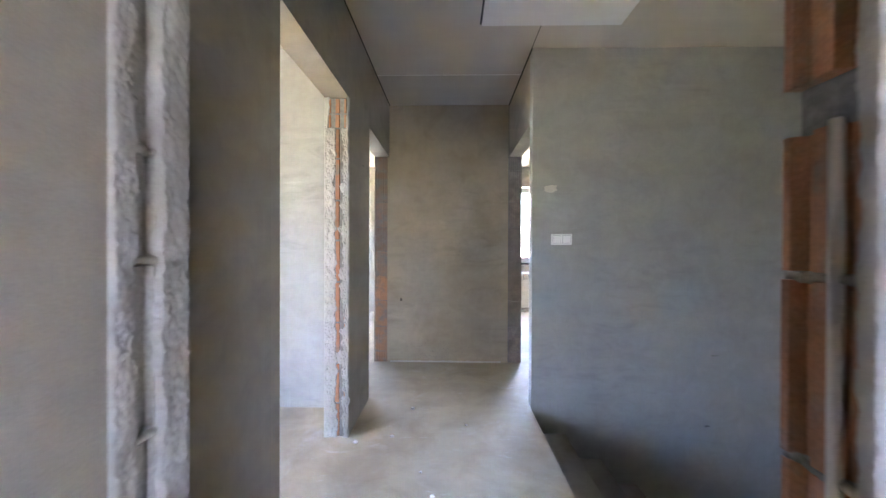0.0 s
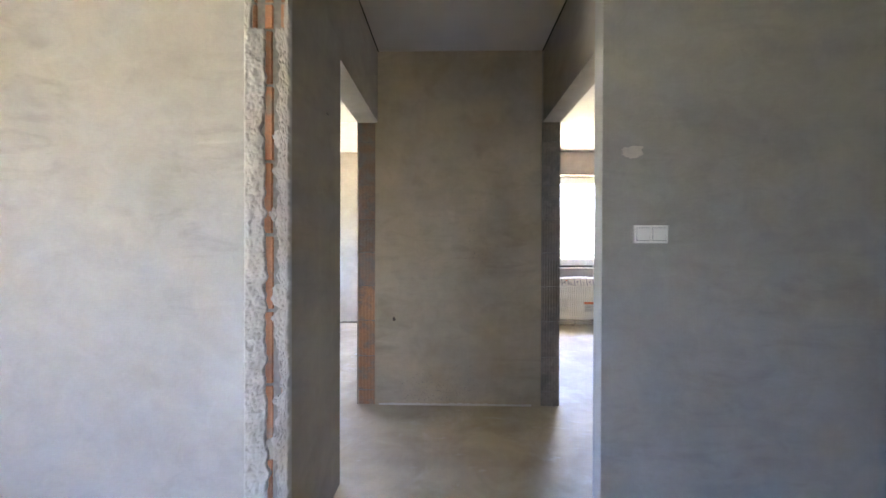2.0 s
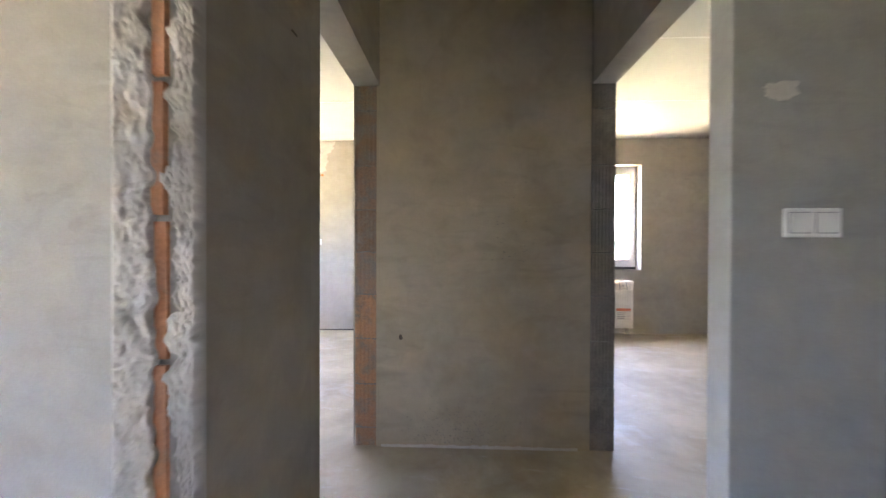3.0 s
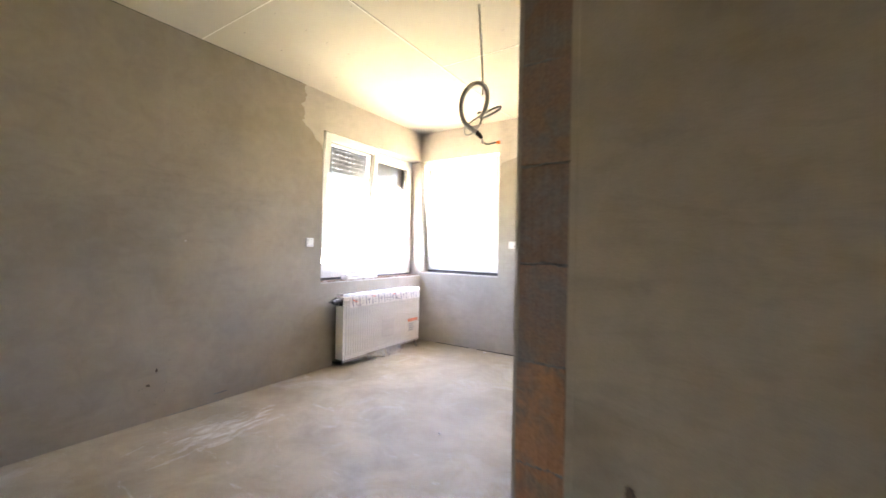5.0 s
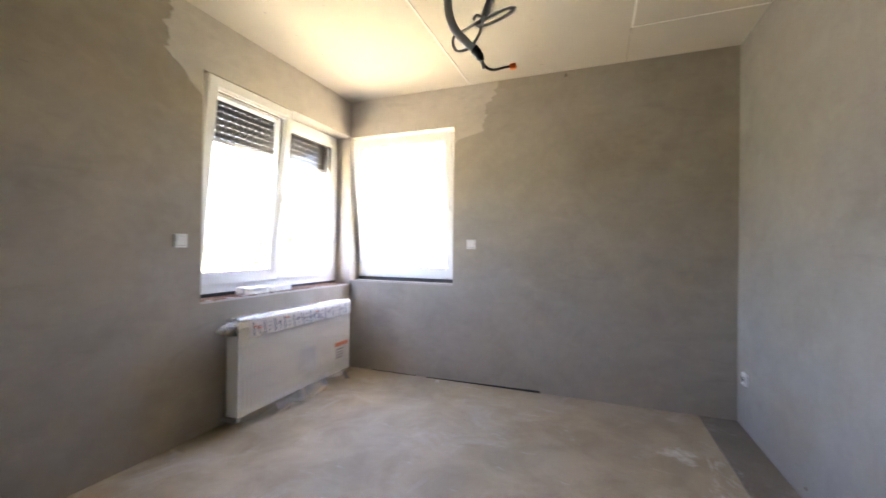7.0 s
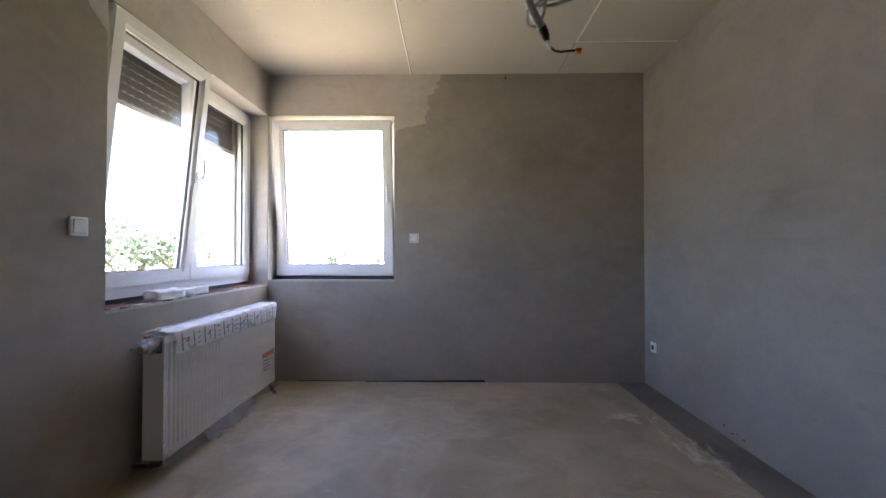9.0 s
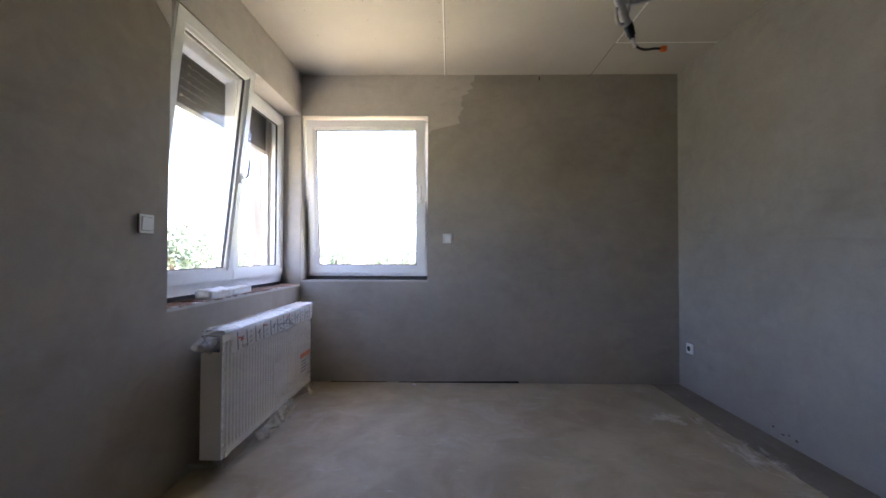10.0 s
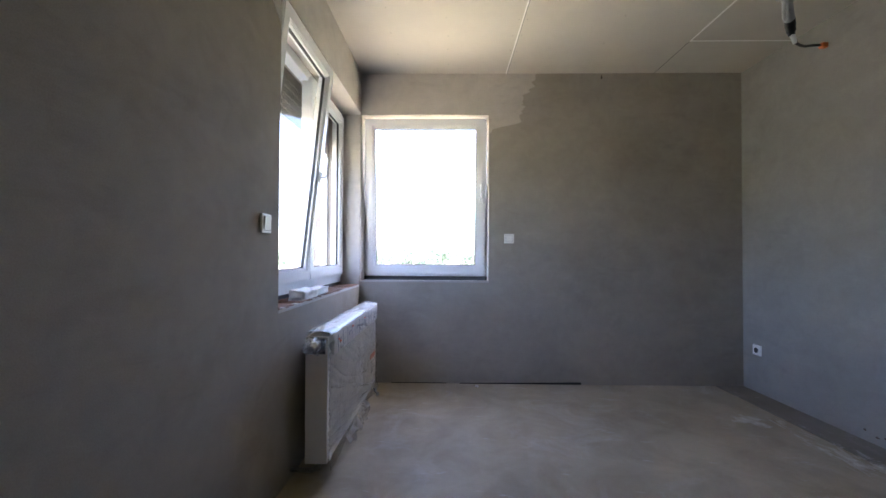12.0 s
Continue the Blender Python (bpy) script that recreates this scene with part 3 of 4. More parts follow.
# ---------------------------------------------------------------- radiators
def radiator():
    L, front, back, zb, zt = 1.20, -0.19, -0.085, 0.09, 0.695
    r = holder("radiator", "white panel radiator still wrapped in clear film, hung under the window", "radiator", "wrapped radiators")
    for nm, yy, s in (("front_panel", front, 1), ("back_panel", back - .012, -1)):
        bm = bmesh.new()
        cols = []
        n = 36
        prof = [(0, 0)]
        for i in range(n):
            a = .02 + (L - .04) * i / n
            w = (L - .04) / n
            prof += [(a + w * .1, 0), (a + w * .22, .006), (a + w * .50, .006), (a + w * .67, 0)]
        prof.append((L, 0))
        for x, dd in prof:
            cols.append([bm.verts.new((x, yy + dd * s * k, z)) for z, k in ((zb, 0), (zb + .03, 0), (zb + .045, 1), (zt - .05, 1), (zt - .035, 0), (zt - .012, 0))])
        for a, b in zip(cols, cols[1:]):
            for i in range(5):
                bm.faces.new((a[i], b[i], b[i + 1], a[i + 1]))
        ex = bmesh.ops.extrude_face_region(bm, geom=bm.faces[:])
        for v in ex["geom"]:
            if isinstance(v, bmesh.types.BMVert):
                v.co.y += .012 * s
        part(nm, bm, M_ENAMEL, r)
    for x in (-.003, L - .001):
        part("side_cover", box(x, x + .004, front + .001, back, zb, .61 if x < .5 else zt - .01, .0015), M_ENAMEL, r)
    # dark filler stands for the shade inside the radiator
    part("gap_shade", box(.02, L - .02, front + .02, back - .02, zb + .02, .66), M_DARK, r, "dark box painting the shade between the panels")
    gr = bmesh.new()
    for i in range(46):
        x = .01 + i * (L - .02) / 46
        add_box(gr, x, x + .017, front + .012, back - .012, zt - .014, zt - .004)
    add_box(gr, 0, L, front, front + .013, zt - .014, zt - .003)
    add_box(gr, 0, L, back - .013, back, zt - .014, zt - .003)
    part("top_grille", gr, M_ENAMEL, r)
    for x in (.22, L - .22):
        part("bracket", box(x, x + .04, back - .002, 0.0, zb + .05, zt - .06, .003), M_ENAMEL, r, "white wall bracket")
    # valve head in a plastic bag, upper end
    valve = part("valve", tube([(.03, -.137, .652), (-.005, -.137, .652), (-.012, -.137, .652), (-.05, -.137, .652), (-.056, -.137, .652), (-.085, -.137, .65)], [.014, .014, .024, .024, .017, .017], 14), M_BRASS, r, "grey valve body")
    bag = bmesh.new()
    bmesh.ops.create_icosphere(bag, subdivisions=4, radius=1)
    for v in bag.verts:
        k = 1 + .45 * noise.noise(v.co * 2.6 + Vector((3, 1, 7)))
        v.co = Vector((-.03 + v.co.x * .075 * k, -.137 + v.co.y * .045 * k, .655 + v.co.z * .036 * k))
    part("valve_bag", bag, M_FILM2, valve, "crumpled clear bag")
    smooth(part("lower_valve", tube([(.045, -.137, .115), (.045, -.137, .075), (.045, -.137, .05), (.045, -.10, .035), (.045, -.03, .035), (.045, 0.0, .035)], [.011, .013, .016, .012, .010, .010], 12), M_BRASS, r, "dull metal lower connection"))
    part("valve_cap", tube([(.035, -.197, .105), (.035, -.155, .105)], .017, 14), M_ENAMEL, r)
    # film over the front, wrinkled, with a torn lower edge
    bm = bmesh.new()
    nu, nv = 170, 130
    rows = []
    for j in range(nv + 1):
        row = []
        for i in range(nu + 1):
            u = -.012 + (L + .02) * i / nu
            low = .055 + .035 * noise.noise(Vector((u * 5, 2.0, 0))) - .05 * math.exp(-((u - .62) / .13) ** 2)
            z = low + (.66 - low) * j / nv
            q = Vector((u * 9 - z * 4, z * 16 + u * 3, 1.5))
            y = front - .005 - .003 * abs(noise.noise(q)) - .0015 * abs(noise.noise(q * 2.7))
            for ang, stretch, sd, deep in ((-.36, 14, 4.0, .0085), (-.20, 24, 9.0, .0050), (-.55, 18, 6.0, .0040)):
                p, t = z * math.cos(ang) - u * math.sin(ang), u * math.cos(ang) + z * math.sin(ang)
                ridge = 1 - min(1.0, 2.2 * abs(noise.noise(Vector((p * stretch, t * 2.0, sd)))))
                y -= deep * ridge ** 6 * max(0.1, .65 + noise.noise(Vector((u * 2, z * 3, sd + 2))))
            y -= .004 * math.exp(-((u + .012) / .02) ** 2) * (1 + math.sin(z * 150 + 9 * noise.noise(Vector((z * 9, 0, 0)))))
            y -= .030 * max(0, (.14 - z) / .14) * (0.4 + abs(noise.noise(Vector((u * 7, 9, 0)))))
            row.append(bm.verts.new((u, y, z)))
        rows.append(row)
    for a, b in zip(rows, rows[1:]):
        for i in range(nu):
            bm.faces.new((a[i], a[i + 1], b[i + 1], b[i]))
    f = smooth(part("wrap_film", bm, M_FILM, r, "wrinkled clear packing film"))
    f.visible_shadow = False
    # hanging scraps of film under the edge
    for sx, w, dz, seed in ((.30, .26, .070, 2.0), (.60, .24, .088, 7.0), (1.08, .05, .085, 4.0)):
        bm = bmesh.new()
        rows = []
        for j in range(9):
            rows.append([bm.verts.new((sx + w * i / 14 + .02 * j / 8, front - .004 - .03 * j / 8 * (1 + noise.noise(Vector((i * .5, seed, j * .3)))),
                                       .098 - dz * j / 8 * (1 + .5 * noise.noise(Vector((i * .4, seed, 0)))))) for i in range(15)])
        for a, b in zip(rows, rows[1:]):
            for i in range(14):
                bm.faces.new((a[i], a[i + 1], b[i + 1], b[i]))
        smooth(part("film_scrap", bm, M_FILM2, r, "loose hanging film"))
    # printed card sleeve folded over the top edge
    bm = bmesh.new()
    prof = [(front - .010, .588), (front - .012, .65), (front - .011, .704), (front - .004, .710), (back - .004, .706), (back + .005, .698)]
    cols = []
    for i in range(41):
        u = .035 + (L - .035) * i / 40
        cols.append([bm.verts.new((u + (.05 * (1 - k / 3) if i == 0 and k < 3 else 0), y + .005 * noise.noise(Vector((u * 17, k, 3))), z + .007 * noise.noise(Vector((u * 14, k * .3, 0))))) for k, (y, z) in enumerate(prof)])
    for a, b in zip(cols, cols[1:]):
        for i in range(5):
            bm.faces.new((a[i], b[i], b[i + 1], a[i + 1]))
    card = smooth(part("card_sleeve", bm, M_CARD, r, "white printed card folded over the top edge"))
    tf = bmesh.new()
    rows = []
    for j in range(15):
        k = j / 14
        yy, zz = (front - .018 + (back + .022 - front) * k, .7135 + .006 * math.sin(k * math.pi))
        rows.append([tf.verts.new((-.004 + (L + .008) * i / 110, yy + .004 * noise.noise(Vector((i * .21, k * 3, 5))),
                                   zz + .007 * abs(noise.noise(Vector((i * .16, k * 4, 1)))) + .003 * noise.noise(Vector((i * .6, k * 9, 2))) - (.012 if j in (0, 14) else 0))) for i in range(111)])
    for a, b in zip(rows, rows[1:]):
        for i in range(110):
            tf.faces.new((a[i], a[i + 1], b[i + 1], b[i]))
    smooth(part("top_film", tf, M_FILM2, r, "crumpled clear film along the top")).visible_shadow = False
    ink = bmesh.new()

    def stroke(u, z, du, dz, w):
        vs = [ink.verts.new((u + a * du + s * w, front - .0205 - .002 * a, z + a * dz)) for a, s in ((0, 0), (0, 1), (1, 1), (1, 0))]
        ink.faces.new(vs)
    for i in range(12):
        u = .10 + i * .092
        stroke(u, .598, -.014, .092, .010)
        if i % 2:
            for k in range(3):
                stroke(u + .022, .612 + k * .027, .020, .008, .016)
        else:
            stroke(u + .020, .640, .018, .022, .020)
            stroke(u + .045, .606, -.006, .04, .006)
    tagged(part("print", ink, M_INK2, card, "grey printed marks"), kind="stuff")
    rd = bmesh.new()
    for u, z in ((.10, .655), (.13, .640), (.38, .672), (.70, .668)):
        add_box(rd, u, u + .028, front - .0225, front - .0200, z, z + .008)
    tagged(part("red_print", rd, M_RED, card), kind="stuff")
    # product sheet and label under the film
    lab = part("label", box(.985, 1.17, front - .0045, front - .0035, .20, .355), M_CARD, r, "white label with a red band")
    part("band", box(.985, 1.17, front - .0060, front - .0045, .318, .352), M_RED, lab)
    lines = bmesh.new()
    for i in range(4):
        add_box(lines, 1.0, 1.09 + .015 * (i % 2), front - .0060, front - .0045, .215 + i * .024, .225 + i * .024)
    tagged(part("text_bars", lines, M_INK_SHADE, lab), kind="stuff")
    part("leaflet", box(.55, .74, front - .0045, front - .0035, .21, .40), M_CARD, r, "paper leaflet tucked under the film")
    return r


rad = radiator()
rad.matrix_basis = pose(-3.30, 5.82, 0, 0, 0, 90)
copy_thing(rad, pose(1.02, 7.285, 0.02))


# ---------------------------------------------------------------- switches, outlet
def switch(name, gangs, label, m, socket=False):
    w = .081 + .071 * (gangs - 1)
    s = holder(name, label, "outlet" if socket else "switch")
    part("cover_frame", box(-w / 2, w / 2, -.011, 0, -.0405, .0405, .004), M_SWITCH, s)
    for g in range(gangs):
        c = (g - (gangs - 1) / 2) * .071
        if socket:
            bm = box(c - .027, c + .027, -.0135, -.010, -.027, .027, .001)
            smooth(part("insert", bm, M_SWITCH, s))
            # flat dark disc, shade of the round recess put into its colour
            part("socket_shade", tube([(c, -.0150, 0), (c, -.013, 0)], .0205, 20), M_DARK, s, "dark disc painting the shade in the socket recess")
        else:
            bm = bmesh.new()
            vs = [bm.verts.new(p) for p in ((c - .0275, -.0125, -.0275), (c + .0275, -.0125, -.0275), (c + .0275, -.0175, .0275), (c - .0275, -.0175, .0275),
                                            (c - .0275, -.009, -.0275), (c + .0275, -.009, -.0275), (c + .0275, -.009, .0275), (c - .0275, -.009, .0275))]
            for q in ((0, 1, 2, 3), (4, 5, 6, 7), (0, 1, 5, 4), (1, 2, 6, 5), (2, 3, 7, 6), (3, 0, 4, 7)):
                bm.faces.new([vs[i] for i in q])
            part("rocker", bm, M_SWITCH, s)
            # grey plate draws the shade of the groove at the rocker's edge
            part("rocker_gap", box(c - .0295, c + .0295, -.0118, -.010, -.0295, .0295), M_INK_SHADE, s, "grey plate painting the shadow joint round the rocker")
    s.matrix_basis = m
    return s


switch("light_switch", 2, "white double rocker switch on the grey stair wall", pose(.914, 3.03, 1.25))
switch("shutter_switch", 1, "white single switch beside the two-sash window", pose(-3.30, 5.562, 1.215, 0, 0, 90))
switch("shutter_switch", 1, "white single switch beside the single window", pose(-2.025, 7.285, 1.232))
switch("wall_outlet", 1, "white wall outlet low on the plain wall", pose(-.06, 7.131, .341, 0, 0, -90), True)

# ---------------------------------------------------------------- cable over the room
cab = holder("ceiling_cable", "grey conduit looped and hanging from the ceiling, taped end", "cable")
Y = 5.285
part("feed_cable", tube(spline([(-1.416, Y, H), (-1.405, Y, 2.55), (-1.390, Y, 2.35), (-1.380, Y, 2.18), (-1.384, Y + .01, 2.10)]), .0065), M_CONDUIT, cab)
big = spline([(-1.375, Y - -0.015, 2.000), (-1.350, Y - -0.010, 2.075), (-1.365, Y - 0.000, 2.145), (-1.412, Y - 0.043, 2.157), (-1.456, Y - 0.085, 2.091), (-1.475, Y - 0.087, 2.009), (-1.459, Y - 0.079, 1.932), (-1.422, Y - 0.042, 1.888), (-1.395, Y - 0.018, 1.868)], 10)
ribs = [.0135 + (.0016 if k % 2 else 0) for k in range(len(big))]
smooth(part("conduit", tube(big, ribs, 10), M_CONDUIT, cab, "thick corrugated grey conduit"))
smooth(part("stub", tube(spline([(-1.405, Y + .02, 1.982), (-1.345, Y + .02, 2.004), (-1.290, Y + .03, 2.021), (-1.272, Y + .03, 2.013), (-1.300, Y + .025, 1.993), (-1.360, Y + .02, 1.974), (-1.402, Y + .015, 1.970)]), .0068, 10), M_CONDUIT, cab, "cable end bent back into a narrow loop"))
smooth(part("sheath", tube([(-1.380, Y - .004, 1.842), (-1.374, Y - .006, 1.822), (-1.370, Y - .006, 1.806)], [.0075, .007, .0055], 10), M_SWITCH, cab, "cut white inner sheath"))
smooth(part("knot", tube(spline([(-1.412, Y + .004, 1.990), (-1.398, Y - .004, 1.998), (-1.384, Y + .008, 1.990), (-1.392, Y + .028, 1.978), (-1.408, Y + .022, 1.980)]), .006, 8), M_CONDUIT, cab))
smooth(part("inner_wire", tube(spline([(-1.382, Y - -0.004, 1.987), (-1.425, Y - 0.026, 1.946), (-1.459, Y - 0.069, 1.898), (-1.453, Y - 0.063, 1.857), (-1.418, Y - 0.030, 1.875), (-1.389, Y - 0.002, 1.935), (-1.375, Y - -0.010, 2.020)]), .005), M_CONDUIT, cab))
smooth(part("tape", tube(spline([(-1.404, Y - 0.026, 1.875), (-1.389, Y - 0.012, 1.858), (-1.377, Y - 0.002, 1.837)]), [.0155] * 8 + [.014] * 5 + [.010] * 4, 10), M_TAPE, cab, "black insulating tape"))
smooth(part("wire", tube(spline([(-1.382, Y, 1.845), (-1.362, Y, 1.812), (-1.335, Y, 1.800), (-1.300, Y, 1.803), (-1.272, Y, 1.803)]), .0042), M_DARK, cab))
bm = box(-1.281, -1.259, Y - .009, Y + .009, 1.793, 1.811, .006)
part("connector", bm, M_ORANGE, cab, "orange wire connector")

# ---------------------------------------------------------------- bare brick and rough plaster at the openings
END = bpy.data.objects["wall_hall_end"]
LEFT = bpy.data.objects["wall_hall_left"]
START = bpy.data.objects["wall_start"]


def ribbed(w, d, ribs, deep):
    """A block one metre high with a ribbed front towards -y."""
    bm = bmesh.new()
    prof = [(0, d), (0, 0)]
    for i in range(ribs):
        a = w * (i + .5) / ribs
        q = w / ribs * .18
        prof += [(a - q * 1.6, 0), (a - q, deep), (a + q, deep), (a + q * 1.6, 0)]
    prof += [(w, 0), (w, d)]
    lo = [bm.verts.new((x, y, 0)) for x, y in prof]
    hi = [bm.verts.new((x, y, 1)) for x, y in prof]
    n = len(prof)
    for i in range(n):
        bm.faces.new((lo[i], lo[(i + 1) % n], hi[(i + 1) % n], hi[i]))
    bm.faces.new(lo[::-1])
    bm.faces.new(hi)
    return bm


def stack(parent, mesh, m, joints, gap=.012):
    for a, b in zip(joints, joints[1:]):
        ob = new("brick", mesh)
        ob.parent = parent
        ob.matrix_basis = m @ pose(random.uniform(-.002, .002), random.uniform(-.003, .003), a + gap / 2) @ Matrix.Diagonal((1, 1, b - a - gap, 1))


COURSES = (0.0, .11, .367, .635, .895, 1.145, 1.394, 1.65, 1.975, DOOR)
bl = mesh_of("jamb_block", ribbed(.124, .10, 5, .0013), M_CLAY)
bd = mesh_of("jamb_block_dusty", ribbed(.138, .10, 7, .0012), M_CLAYDARK)
bm_ = mesh_of("jamb_block_mixed", ribbed(.124, .10, 5, .0010), M_CLAYMIX)
stack(END, bl, pose(-.676, 4.172, 0), COURSES[:5], .004)
stack(END, bm_, pose(-.676, 4.172, 0), COURSES[4:], .004)
stack(END, bd, pose(.691, 4.172, 0), COURSES, .007)
part("corner_coat", box(-.688, -.676, 4.171, 4.31, 0, DOOR, .003), M_WALL, END, "thin grey plaster corner")
part("corner_coat", box(-.552, -.533, 4.1685, 4.309, 0, DOOR, .003), M_TAN_WARMLIT, END, "thin tan plaster corner")
part("mortar", box(-.670, -.545, 4.180, 4.305, 0, DOOR), M_MORTAR, END, "grey bed mortar")
part("mortar", box(.692, .824, 4.180, 4.305, 0, DOOR), M_MORTAR, END, "grey bed mortar")


def rough_edge(parent, place, a0, a1, z0, z1, seed, amp=.008, rag=.012, thick=.035, shift=0.0, label="rough broken plaster edge"):
    """A strip of broken plaster from a0 (clean edge) to a ragged edge near a1; place(a, z, out) gives the point."""
    bm = bmesh.new()
    nz, na = int((z1 - z0) / .005), 16
    rows = []
    for j in range(nz + 1):
        z = z0 + (z1 - z0) * j / nz
        e = a1 + shift * max(0.0, 1.5 - z) + (1 if a1 > a0 else -1) * rag * (noise.noise(Vector((z * 6, seed, 0))) * 1.6 + noise.noise(Vector((z * 28, seed, 3))) * 1.1)
        row = []
        for i in range(na + 1):
            a = a0 + (e - a0) * i / na
            o = amp * (0.40 * noise.noise(Vector((a * 38, z * 24, seed + 2))) + 0.30 * noise.noise(Vector((a * 45, z * 30, seed))) + .32 * noise.noise(Vector((a * 110, z * 105, seed))) + .65 * noise.noise(Vector((a * 260, z * 240, seed)))) if 0 < i else 0
            row.append(bm.verts.new(place(a, z + (.004 * noise.noise(Vector((a * 80, z * 50, seed + 9)))), o)))
        row.append(bm.verts.new(place(e, z, -thick)))
        row.insert(0, bm.verts.new(place(a0, z, -thick)))
        rows.append(row)
    for a, b in zip(rows, rows[1:]):
        for i in range(len(a) - 1):
            bm.faces.new((a[i], a[i + 1], b[i + 1], b[i]))
    bm.faces.new(rows[0])
    bm.faces.new(rows[-1])
    return smooth(part("plaster_edge", bm, M_ROUGH, parent, label))


def on_jamb(x, z, out):          # far jamb of the first side door, facing the start
    return (x, 2.566 - out, z)


rough_edge(LEFT, on_jamb, -.685, -.618, 0, 1.93, 1.0, .012, .012, shift=.006)
rough_edge(LEFT, on_jamb, -.535, -.572, 0, 1.93, 4.0, .012, .017, shift=.004)
rough_edge(LEFT, on_jamb, -.685, -.662, 1.93, DOOR, 2.0, .006, .008)
rough_edge(LEFT, on_jamb, -.535, -.548, 1.93, DOOR, 7.0, .006, .006)
for z, w, h, s in ((1.56, .026, .05, 1.0), (1.30, .018, .035, 2.0), (1.02, .030, .06, 3.0), (.66, .022, .03, 4.0), (.50, .034, .07, 5.0), (.22, .026, .06, 6.0),):
    bm = bmesh.new()
    bmesh.ops.create_icosphere(bm, subdivisions=3, radius=1)
    for v in bm.verts:
        k = 1 + .5 * noise.noise(v.co * 2.2 + Vector((s * 3, 0, s)))
        v.co = Vector((-.580 + .016 * math.sin(s * 2.3) + .010 * max(0, 1.2 - z) + v.co.x * w * k, 2.582 + v.co.y * .009 * k, z + v.co.z * h * .6 * k))
    part("mortar_lump", bm, M_ROUGH, LEFT, "lump of plaster stuck on the bare brick")
COURSES_2 = (0.0, .21, .46, .715, .97, 1.23, 1.48, 1.74, 1.93, 2.02, DOOR)
bj = mesh_of("slot_block", ribbed(.11, .03, 2, .020), M_CLAYRAW)
stack(LEFT, bj, pose(-.662, 2.577, 0), COURSES_2)
part("mortar", box(-.675, -.545, 2.584, 2.60, 0, DOOR), M_MORTAR, LEFT, "grey bed mortar")


def on_start_left(y, z, out):
    return (-.32 + out, y, z)


def on_start_right(y, z, out):
    return (.623 - out, y, z)


rough_edge(START, on_start_left, .64, .674, 0, DOOR, 11.0, .010, .006)
rough_edge(START, on_start_left, .78, .722, 0, DOOR, 15.0, .010, .007)
rough_edge(START, on_start_right, .64, .662, 0, DOOR, 21.0, .004, .006)
bg = mesh_of("start_block_dusty", ribbed(.125, .022, 3, .011), M_CLAYGREY)
stack(START, bg, pose(-.331, .648, 0, 0, 0, 90), (0.0, .16, .41, .66, .92, 1.17, 1.33, 1.58, 1.84, DOOR), .014)
bs = mesh_of("start_block", ribbed(.13, .05, 2, .022), M_CLAYRAW)
stack(START, bs, pose(.628, .782, 0, 0, 0, -90), (0.0, .11, .36, .61, .87, 1.15, 1.37), .014)
stack(START, bs, pose(.628, .782, 0, 0, 0, -90), (1.43, 1.69, 1.95, DOOR), .014)
part("mortar", box(.654, .69, .65, .778, 0, DOOR), M_MORTAR, START, "dark bed mortar")
smooth(part("conduit", tube([(.634, .700, 0), (.632, .699, .9), (.634, .702, 1.37)], .009), M_CONDUIT, START, "grey conduit in the jamb"))


def mortar_joint(parent, place, u0, u1, z, seed, thick=.010, proud=.004, mat=None):
    """Mortar squeezed out of a bed joint: an uneven ribbon across the bricks."""
    bm, n, rows = bmesh.new(), 26, []
    for i in range(n + 1):
        u = u0 + (u1 - u0) * i / n
        mid = z + .006 * noise.noise(Vector((u * 22, seed, 0))) + .003 * noise.noise(Vector((u * 90, seed, 1)))
        h = thick * (.55 + .9 * abs(noise.noise(Vector((u * 40, seed, 2)))) + .5 * abs(noise.noise(Vector((u * 130, seed, 3)))))
        o = proud * (.3 + 1.2 * abs(noise.noise(Vector((u * 60, seed, 4)))))
        rows.append([bm.verts.new(place(u, mid + k * h, d)) for k, d in ((-1, -.006), (-.7, o * .6), (0, o), (.6, o * .7), (1, -.006))])
    for a, b in zip(rows, rows[1:]):
        for i in range(4):
            bm.faces.new((a[i], a[i + 1], b[i + 1], b[i]))
    bm.faces.new(rows[0])
    bm.faces.new(rows[-1][::-1])
    return smooth(part("mortar_joint", bm, mat or M_MORTAR, parent, "uneven grey bed joint"))


def on_end(x, z, out):
    return (x, 4.172 - out, z)


for k, z in enumerate(COURSES[1:-1]):
    mortar_joint(END, on_end, -.674, -.554, z, 3.0 + k * 1.7, .005, .003)
    mortar_joint(END, on_end, .693, .827, z, 33.0 + k * 1.7, .005, .003)
for k, z in enumerate((.11, .36, .61, .87, 1.15)):
    mortar_joint(START, lambda y, z, out: (.631 - out, y, z), .66, .778, z, 51.0 + k * 2.3, .009, .002)
for k, z in enumerate((.16, .41, .66, .92, 1.17, 1.33, 1.58, 1.84)):
    mortar_joint(START, lambda y, z, out: (-.331 + out, y, z), .66, .745, z, 71.0 + k * 2.3, .008, .004, M_ROUGH)

